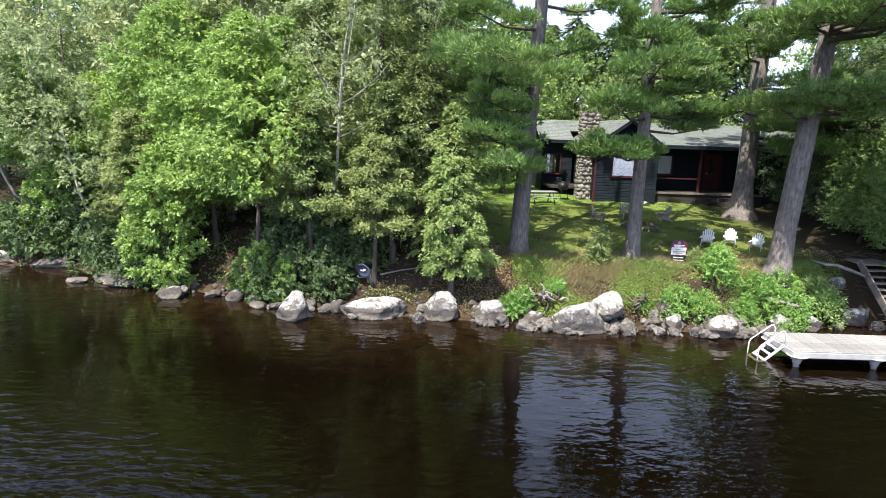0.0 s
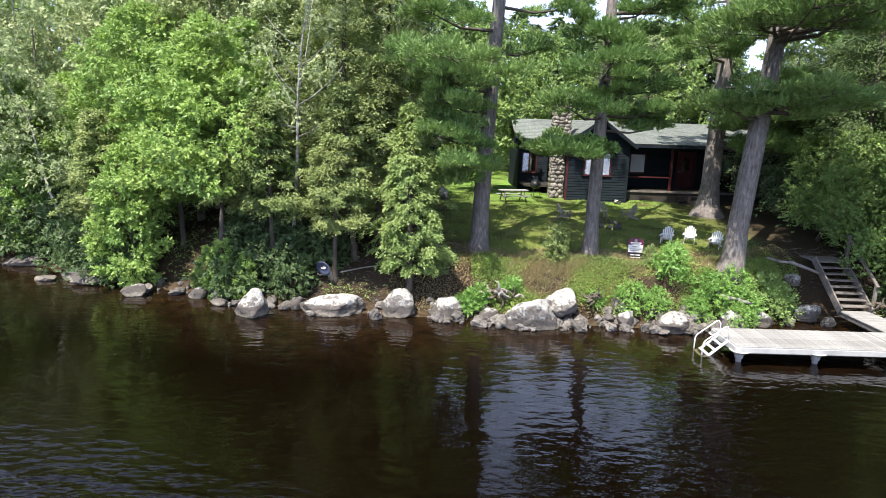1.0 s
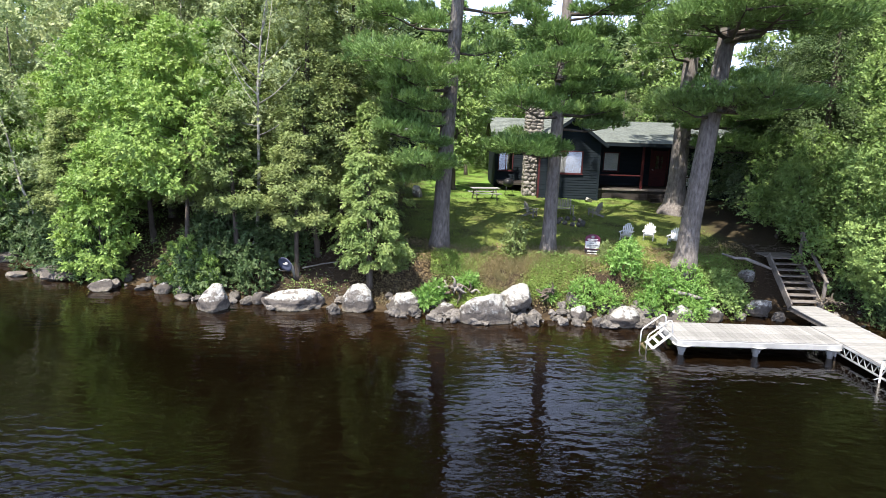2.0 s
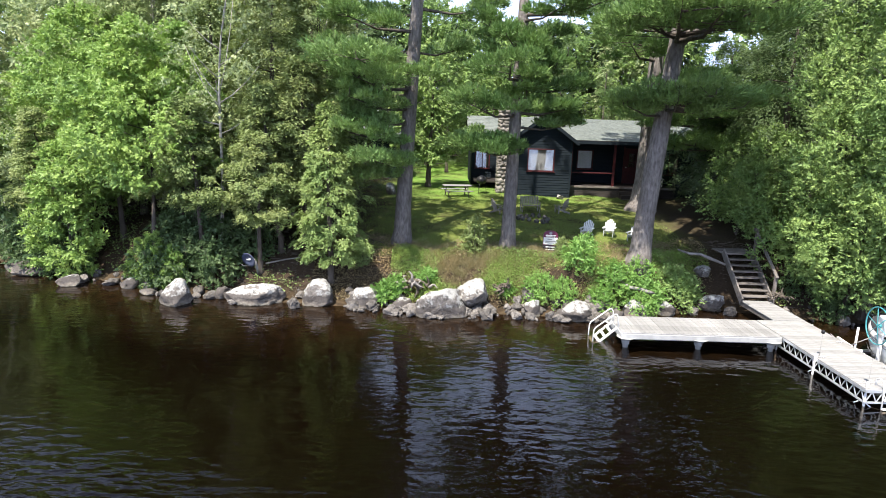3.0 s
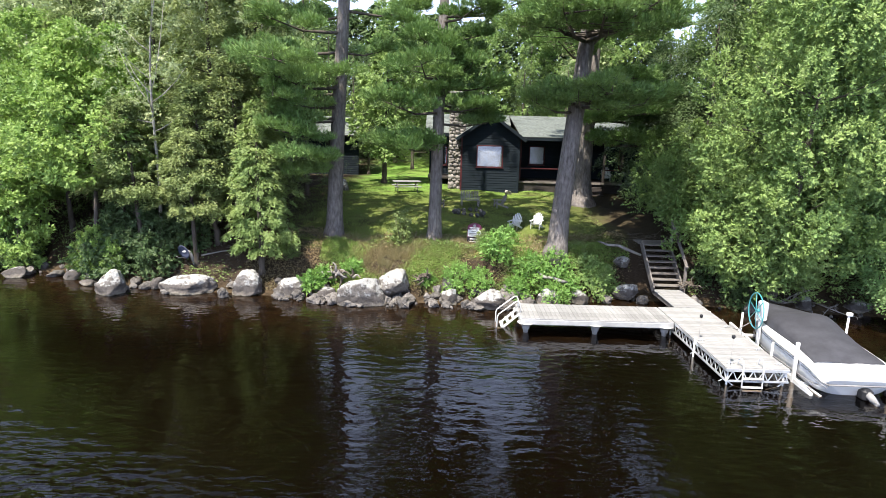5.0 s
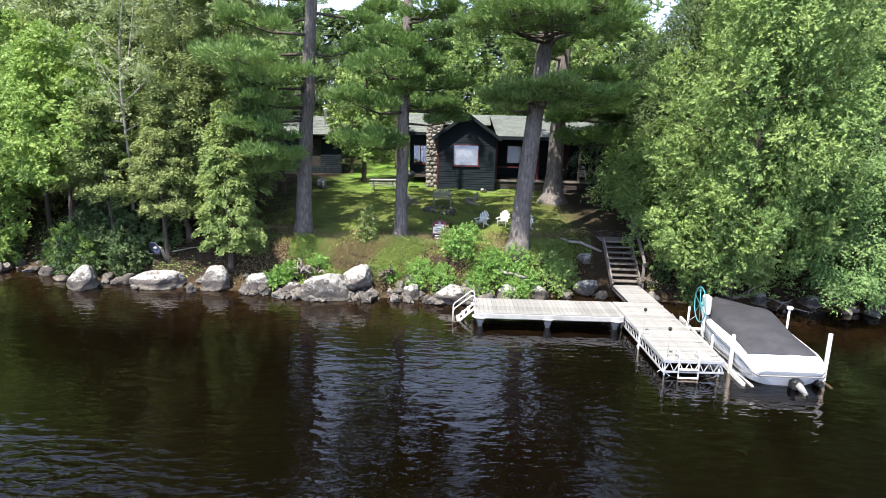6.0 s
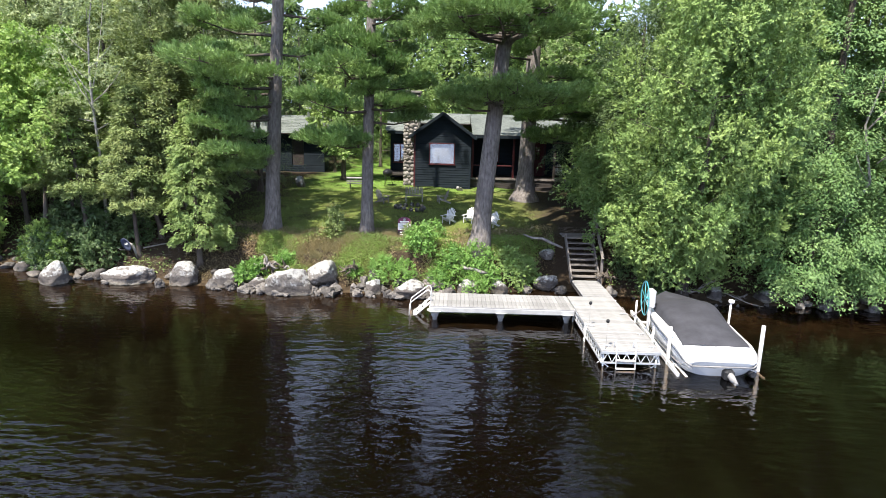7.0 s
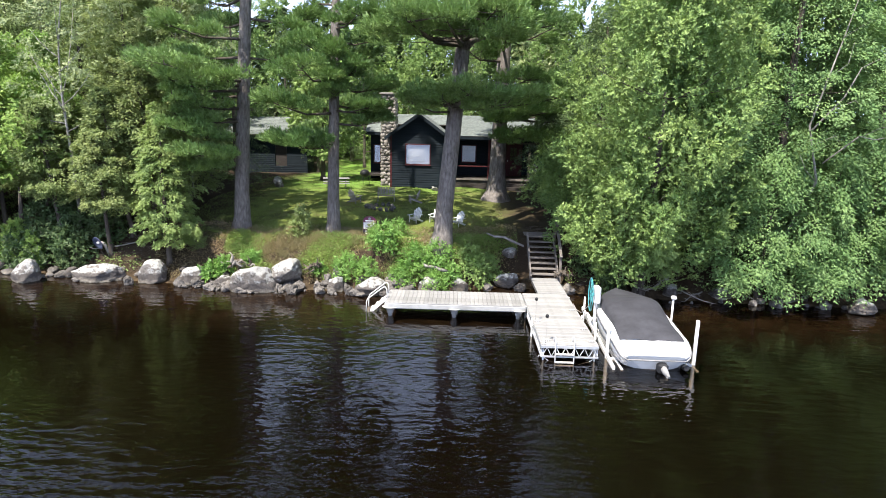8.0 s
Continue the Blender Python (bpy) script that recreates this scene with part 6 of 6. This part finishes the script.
def grass_stuff():
    n = 60000
    x = rng.uniform(-10, 4.2, n)
    d = 2.3 + 16 * rng.uniform(0, 1, n) ** 1.6
    y = shore(x) + d
    at = np.stack([x, y, ground_at(x, y) - 0.005], -1)
    way = unit(rng.normal(size=(n, 3)) * np.array([0.5, 0.5, 0]) + np.array([0, 0, 1.0]))
    L = rng.uniform(0.03, 0.085, n)
    v, f = leaf_quads(at, way, ball(n), L, np.full(n, 0.016))
    tagged(grid_part("grass", v, f, LAWN), "short lawn grass with dry patches", "grass", "", "stuff")


LAWN = leaf_material("lawn_grass", (0.07, 0.106, 0.025), (0.172, 0.228, 0.06), (0.155, 0.21, 0.04), 0.5)
grass_stuff()


# ---- things on the lawn ----
def lawn_chair(m, mat, label, group):
    """A slatted garden chair with broad arms, a sloping seat and a fan back; it faces -y."""
    c = thing("lawn_chair", m, label, "chair", group)
    for x in (-0.27, 0.27):
        bm = bmesh.new()
        box(bm, x - 0.012, x + 0.012, -0.42, -0.33, 0, 0.5, 0.003)
        part("leg", bm, mat, c)
        bm = bmesh.new()
        beam(bm, (x, -0.42, 0.34), (x, 0.42, 0.03), 0.025, 0.11)
        part("leg", bm, mat, c)
        bm = bmesh.new()
        box(bm, x * 1.12 - 0.07, x * 1.12 + 0.07, -0.5, 0.28, 0.5, 0.524, 0.01)
        part("arm", bm, mat, c)
    for k in range(6):
        bm = bmesh.new()
        y = -0.38 + k * 0.085
        box(bm, -0.26, 0.26, y - 0.036, y + 0.036, 0.375 - k * 0.032, 0.395 - k * 0.032, 0.004)
        part("seat_slat", bm, mat, c)
    for k in range(6):
        x = -0.22 + k * 0.088
        top = 0.97 - 0.05 * abs(k - 2.5) ** 1.5
        bm = bmesh.new()
        beam(bm, (x, 0.05, 0.2), (x * 1.22, 0.05 + (top - 0.2) * 0.42, top), 0.078, 0.018, 0.004)
        part("back_slat", bm, mat, c)
    bm = bmesh.new()
    box(bm, -0.3, 0.3, 0.2, 0.23, 0.48, 0.55)
    part("back_rail", bm, mat, c)
    return c


white_group, grey_group = "white chairs on the lawn", "grey seats round the fire pit"
lawn_chair(at_ground(0.3, 6.95, -30, 0.66), WHITE_PAINT, "weathered white slatted garden chair on the lawn", white_group)
lawn_chair(at_ground(1.18, 7.0, -24, 0.66), WHITE_PAINT, "bright white slatted garden chair on the lawn", white_group)
lawn_chair(at_ground(2.15, 6.9, -36, 0.66), WHITE_PAINT, "white slatted garden chair behind the leaning pine", white_group)
lawn_chair(at_ground(0.0, 10.6, -75, 0.7), SEAT_WOOD, "grey wooden garden chair turned to the fire pit", grey_group)
lawn_chair(at_ground(-3.0, 10.4, 60, 0.7), SEAT_WOOD, "grey wooden garden chair behind the slender pine", grey_group)


def garden_bench(m):
    b = thing("garden_bench", m, "grey wooden slatted bench facing the fire pit", "bench", grey_group)
    for x in (-0.55, 0.55):
        bm = bmesh.new()
        box(bm, x - 0.03, x + 0.03, -0.3, -0.24, 0, 0.6, 0.004)
        part("leg", bm, SEAT_WOOD, b)
        bm = bmesh.new()
        beam(bm, (x, 0.2, 0), (x, 0.36, 0.95), 0.06, 0.06)
        part("leg", bm, SEAT_WOOD, b)
        bm = bmesh.new()
        box(bm, x - 0.05, x + 0.05, -0.34, 0.3, 0.6, 0.625, 0.006)
        part("arm", bm, SEAT_WOOD, b)
    for k in range(5):
        bm = bmesh.new()
        box(bm, -0.58, 0.58, -0.3 + k * 0.11, -0.2 + k * 0.11, 0.4, 0.425, 0.004)
        part("seat_slat", bm, SEAT_WOOD, b)
    for k in range(11):
        x = -0.53 + k * 0.106
        bm = bmesh.new()
        beam(bm, (x, 0.24, 0.45), (x, 0.36, 0.95), 0.07, 0.018)
        part("back_slat", bm, SEAT_WOOD, b)


garden_bench(at_ground(-1.45, 10.7, 6, 0.72))
lawn_chair(pose(6.6, 17.5, 3.08, 0, 0, -10) @ Matrix.Scale(0.85, 4), WHITE_PAINT, "white slatted garden chair on the cabin porch", "chairs on the porch")


FIRE_STONE = plain("sooty_stone", (0.05, 0.047, 0.044), (0.16, 0.15, 0.14), 8, 0.9, 0, 0.6, 0.02)


def fire_pit(x, y):
    for k in range(13):
        a = 2 * math.pi * k / 13
        boulder(x + 0.62 * math.cos(a), y + 0.5 * math.sin(a), 0.3, 0.24, 0.2, 30 * k, 0.2, 300 + k, "rough grey stone of the fire pit ring", "fire_pit_stone", "stones of the fire pit", 0.3).data.materials[0] = FIRE_STONE


fire_pit(-1.55, 9.1)


def picnic_table(m):
    t = thing("picnic_table", m, "weathered wooden picnic table with two benches", "table")
    for k in range(5):
        bm = bmesh.new()
        box(bm, -0.9, 0.9, -0.36 + k * 0.145, -0.36 + k * 0.145 + 0.138, 0.71, 0.75, 0.005)
        part("table_board", bm, PLANK, t)
    for s in (-1, 1):
        bm = bmesh.new()
        box(bm, -0.9, 0.9, s * 0.72 - 0.13, s * 0.72 + 0.13, 0.41, 0.45, 0.005)
        part("bench_board", bm, PLANK, t)
    for x in (-0.65, 0.65):
        for s in (-1, 1):
            bm = bmesh.new()
            beam(bm, (x, s * 0.62, 0), (x, s * 0.2, 0.72), 0.04, 0.09)
            part("leg", bm, PLANK_DARK, t)
        bm = bmesh.new()
        box(bm, x - 0.02, x + 0.02, -0.82, 0.82, 0.34, 0.41)
        part("cross_beam", bm, PLANK_DARK, t)


picnic_table(at_ground(-4.7, 14.6, 12, 0.8))


def kettle_grill(m):
    g = thing("kettle_grill", m, "black kettle grill on thin legs beside the cabin", "grill")
    bm = bmesh.new()
    tube(bm, [(0, 0, 0.5 + z) for z in (0, 0.05, 0.13, 0.22, 0.3, 0.38, 0.43, 0.45)], [0.1, 0.21, 0.27, 0.285, 0.27, 0.2, 0.1, 0.03], 20)
    part("kettle", bm, BLACK, g)
    for k in range(3):
        a = 2.1 * k
        bm = bmesh.new()
        tube(bm, [(0.18 * math.cos(a), 0.18 * math.sin(a), 0.6), (0.3 * math.cos(a), 0.3 * math.sin(a), 0)], 0.012, 6)
        part("leg", bm, BLACK, g)


kettle_grill(at_ground(-3.35, 16.2))
SIGN_MAROON = plain("maroon_sign_face", (0.09, 0.012, 0.04), (0.13, 0.02, 0.055), 3, 0.4)
SIGN_DARK = plain("near_black_sign_face", (0.02, 0.016, 0.02), (0.035, 0.028, 0.034), 3, 0.4)


def yard_sign(m):
    s = thing("yard_sign", m, "maroon and white yard sign with an arched top", "sign")
    bm = bmesh.new()
    arch = [(-0.29, 0.1), (0.29, 0.1), (0.29, 0.72)] + [(0.29 * math.cos(a), 0.72 + 0.2 * math.sin(a)) for a in [math.pi * k / 12 for k in range(1, 12)]] + [(-0.29, 0.72)]
    f = bm.faces.new([bm.verts.new((x, -0.012, z)) for x, z in arch])
    r = bmesh.ops.extrude_face_region(bm, geom=[f])
    bmesh.ops.translate(bm, verts=[v for v in r["geom"] if isinstance(v, bmesh.types.BMVert)], vec=(0, 0.024, 0))
    bmesh.ops.recalc_face_normals(bm, faces=bm.faces)
    part("board", bm, SIGN_MAROON, s)
    bm = bmesh.new()
    box(bm, -0.27, 0.27, -0.02, -0.014, 0.36, 0.64)
    part("white_panel", bm, WHITE_PAINT, s, "white panel")
    bm = bmesh.new()
    box(bm, -0.29, 0.29, -0.019, -0.014, 0.1, 0.33)
    part("lower_panel", bm, SIGN_DARK, s, "near-black lower panel")
    for x0, x1, z0, z1 in ((-0.2, 0.2, 0.7, 0.74), (-0.17, 0.17, 0.655, 0.68), (-0.18, 0.18, 0.24, 0.28), (-0.2, 0.2, 0.14, 0.175)):
        bm = bmesh.new()
        box(bm, x0, x1, -0.026, -0.02, z0, z1)
        part("text_bar", bm, WHITE_PAINT, s)
    for x0, x1, z0, z1 in ((-0.12, 0.06, 0.55, 0.59), (-0.2, 0.2, 0.47, 0.5), (-0.2, 0.14, 0.41, 0.44)):
        bm = bmesh.new()
        box(bm, x0, x1, -0.027, -0.021, z0, z1)
        part("text_bar", bm, GREY_PAINT, s)
    bm = bmesh.new()
    tube(bm, [(0, -0.012, 0.81), (0, -0.022, 0.81)], 0.06, 16)
    part("emblem", bm, GREY_PAINT, s)
    for x in (-0.24, 0.24):
        bm = bmesh.new()
        box(bm, x - 0.012, x + 0.012, 0.012, 0.03, -0.25, 0.7)
        part("stake", bm, SIGN_DARK, s)


yard_sign(pose(-1.46, 5.12, gz(-1.46, 5.12) - 0.02, -4, 0, -6) @ Matrix.Scale(0.92, 4))
DISH = plain("slate_blue_dish_paint", (0.05, 0.06, 0.10), (0.09, 0.10, 0.155), 3, 0.4)


def dish(m):
    t = thing("satellite_dish", m, "slate-blue satellite dish on a grey post by the water", "satellite dish")
    bm = bmesh.new()
    tube(bm, [(0.1, 0.16, -0.8), (0.06, 0.13, -0.1), (0, 0.06, 0.0)], [0.06, 0.06, 0.04], 10)
    part("post", bm, GREY_PAINT, t)
    bm = bmesh.new()
    rings = [[(r * 0.3 * math.cos(a), -0.02 - 0.07 * r * r, r * 0.27 * math.sin(a)) for a in [2 * math.pi * k / 24 for k in range(24)]] for r in (0.05, 0.35, 0.7, 1.0)]
    rings += [[(r * 0.3 * math.cos(a), 0.0 - 0.07 * r * r, r * 0.27 * math.sin(a)) for a in [2 * math.pi * k / 24 for k in range(24)]] for r in (1.0, 0.5, 0.05)]
    loft(bm, rings, True, True)
    bmesh.ops.recalc_face_normals(bm, faces=bm.faces)
    part("dish_face", bm, DISH, t)
    for x0, x1, z0, z1 in ((-0.12, 0.04, -0.03, 0.02), (0.0, 0.1, 0.0, 0.07)):
        bm = bmesh.new()
        box(bm, x0, x1, -0.062, -0.05, z0, z1, 0.004)
        part("emblem", bm, WHITE_PAINT, t)
    bm = bmesh.new()
    tube(bm, [(0, -0.06, -0.25), (0, -0.35, -0.1), (0, -0.4, -0.02)], 0.014, 6)
    part("feed_arm", bm, GREY_PAINT, t)


dish(pose(-12.2, 4.42, 1.24, 16, 0, -28))


# ---- driftwood, rope ----
def root_tangle(m, dark=False):
    t = thing("root_stump", m, "dark tangle of exposed roots in the bank" if dark else "bleached tangle of dead roots on the bank", "driftwood")
    for k in range(22):
        r = random.Random(k + 3)
        a = r.uniform(0, 6.28)
        p = [Vector((r.gauss(0, 0.2), r.gauss(0, 0.12), r.uniform(-0.1, 0.12)))]
        d = Vector((0.7 * math.cos(a), 0.7 * math.sin(a), r.uniform(-0.2, 1.2)))
        for j in range(5):
            p.append(p[-1] + d.normalized() * r.uniform(0.06, 0.12))
            d += Vector((r.gauss(0, 0.6), r.gauss(0, 0.6), r.gauss(-0.3, 0.45)))
        bm = bmesh.new()
        tube(bm, p, [0.05, 0.043, 0.035, 0.027, 0.018, 0.007], 6)
        part("root", bm, TWIG if dark or k % 3 == 0 else DEADWOOD, t)


root_tangle(pose(-6.3, 3.55, 0.75) @ Matrix.Diagonal((1.25, 1.25, 1.1, 1)))
root_tangle(pose(-3.35, 3.35, 0.75, 0, 0, 70) @ Matrix.Diagonal((0.9, 0.8, 0.9, 1)), True)
root_tangle(pose(6.1, 3.3, 0.75, 0, 0, 150) @ Matrix.Diagonal((0.7, 0.7, 0.6, 1)), True)


def dead_log(points, radii, label):
    bm = bmesh.new()
    tube(bm, points, radii, 8)
    tagged(part("dead_log", bm, DEADWOOD), label, "driftwood")


dead_log([(0.7, 3.4, 1.12), (0.95, 3.15, 0.95), (1.3, 3.2, 0.9), (1.55, 3.05, 0.84), (1.8, 3.15, 0.78)], [0.025, 0.06, 0.05, 0.065, 0.03], "bleached driftwood log among the bushes")
dead_log([(3.3, 5.35, 1.87), (3.6, 5.0, 1.8), (4.0, 5.05, 1.78), (4.3, 4.75, 1.68), (4.75, 4.6, 1.52)], [0.03, 0.05, 0.055, 0.06, 0.04], "grey fallen log beside the stairs")
dead_log([(-11.7, 4.6, 1.05), (-11.0, 4.7, 1.2), (-10.2, 4.9, 1.3)], [0.03, 0.025, 0.012], "thin fallen branch on the bank")


def dead_branch(x, y, z, turn, length, seed, label):
    """A bare crooked branch with side twigs."""
    r = random.Random(seed)
    bm = bmesh.new()
    d, p, line = Vector((1, 0, 0.12)), Vector((0, 0, 0)), [Vector((0, 0, 0))]
    for k in range(6):
        d = (d + Vector((0, r.gauss(0, 0.22), r.gauss(0.02, 0.2)))).normalized()
        p = p + d * length / 6
        line.append(p.copy())
    tube(bm, line, [0.035, 0.03, 0.026, 0.02, 0.016, 0.011, 0.005], 6)
    for k in range(7):
        a = line[1 + k % 5].lerp(line[2 + k % 5], r.random())
        w = Vector((0.6, r.choice((-1, 1)) * r.uniform(0.4, 1), r.uniform(-0.3, 0.6))) * r.uniform(0.25, 0.5) * length * 0.5
        tube(bm, [a, a + w * 0.5 + Vector((0, 0, 0.03)), a + w], [0.012, 0.009, 0.003], 4)
    ob = tagged(part("dead_branch", bm, DEADWOOD), label, "driftwood", "bare branches over the water")
    ob.matrix_basis = pose(x, y, z, 0, 0, turn)


for k, (x, y, turn, length) in enumerate(((8.8, 3.4, -60, 1.6), (9.6, 3.2, -110, 1.4), (10.4, 3.2, -75, 1.7), (11.3, 3.1, -120, 1.3), (12.4, 3.1, -80, 1.4), (9.2, 3.1, -20, 1.5))):
    dead_branch(x, y, max(0.1, gz(x, y)) + 0.15, turn, length, 50 + k, "bare grey branch reaching out under the leafy tree")
boulder(4.25, 5.3, 0.7, 0.6, 0.4, 20, 0.3, 77, "flat grey stone beside the stairs", "bank_stone", "", 0.2)
boulder(-8.2, 15.4, 0.7, 0.6, 0.65, 20, 0.2, 78, "grey field boulder on the back lawn", "lawn_boulder", "", 0.2)
boulder(0.75, 15.3, 0.5, 0.4, 0.25, 20, 0.2, 79, "pale stone beside the cabin wall", "wall_stone", "", 0.2)
bm = bmesh.new()
tube(bm, [(5.97, 0.3, 0.5), (6.02, 0.0, 0.4), (6.1, -0.4, 0.42), (6.2, -0.95, 0.85)], 0.014, 6)
tagged(part("mooring_rope", bm, DEADWOOD), "pale mooring rope slung from dock to boat lift", "rope")


def dead_snag(m):
    """A bleached dead tree that shows through the leaves."""
    t = thing("dead_tree", m, "bleached dead tree leaning among the leafy crowns", "tree")
    bm = bmesh.new()
    tube(bm, [(0, 0, -0.3), (0.2, -1.1, 2.2), (0.35, -2.1, 4.0), (-0.3, -2.4, 5.8), (0.1, -2.4, 7.4), (0.45, -2.3, 8.6), (0.9, -2.2, 10.3)], [0.07, 0.055, 0.042, 0.034, 0.027, 0.018, 0.006], 8)
    part("trunk", bm, DEADWOOD, t)
    for pts, r in ((((-0.25, -2.4, 5.6), (0.6, -2.5, 6.7), (1.0, -2.5, 7.6), (1.8, -2.4, 8.0)), 0.05), (((0.3, -2.5, 6.3), (0.9, -2.6, 6.6), (1.2, -2.6, 6.3)), 0.025), (((0.4, -2.2, 4.6), (1.2, -2.6, 5.5), (1.7, -2.6, 5.4), (2.7, -2.5, 5.6)), 0.04), (((1.3, -2.6, 5.5), (1.8, -2.7, 5.8), (2.2, -2.6, 5.8)), 0.02), (((0.1, -2.4, 7.3), (0.5, -2.6, 7.7), (0.6, -2.6, 8.4)), 0.025), (((0.4, -2.3, 8.5), (0.9, -2.5, 8.9), (1.4, -2.5, 9.1)), 0.02), (((-0.1, -2.4, 5.2), (0.4, -2.7, 5.5), (0.6, -2.7, 5.2)), 0.025), (((0.3, -2.1, 4.0), (-0.4, -2.7, 4.4), (-0.7, -2.8, 4.9)), 0.03)):
        bm = bmesh.new()
        tube(bm, pts, [0.62 * r * (1 - 0.8 * k / (len(pts) - 1)) for k in range(len(pts))], 6)
        part("dead_limb", bm, DEADWOOD, t)


dead_snag(at_ground(13.6, 3.6))


# ---- twigs and dead stalks on the bare soil under the trees ----
def twig_litter(count, x0, x1, d0, d1):
    x, d = rng.uniform(x0, x1, count), rng.uniform(d0, d1, count)
    y = shore(x) + d
    a = np.stack([x, y, ground_at(x, y) + 0.015], -1)
    go = unit(rng.normal(size=(count, 3)) * np.array([1, 1, 0.22]) + np.array([0, 0, 0.1]))
    L = rng.uniform(0.1, 0.36, count)[:, None]
    w = rng.uniform(0.004, 0.013, count)[:, None]
    side = unit(np.cross(go, np.array([0, 0, 1.0]))) * w
    rise = np.array([0, 0, 1.0]) * w * 1.6
    b = a + go * L
    v = np.stack([a + side, a - side, a + rise, b + side * 0.5, b - side * 0.5, b + rise * 0.5], 1).reshape(-1, 3)
    i = np.arange(count)[:, None, None] * 6
    f = (i + np.array([[0, 3, 5, 2], [2, 5, 4, 1], [1, 4, 3, 0]])[None]).reshape(-1, 4)
    tagged(grid_part("twig_litter", v, f, TWIG), "dead twigs and sticks strewn on the dark soil", "twigs", "", "stuff")


twig_litter(1300, -13.5, -6.6, 0.4, 3.4)
twig_litter(500, 4.9, 8.0, 0.4, 3.6)
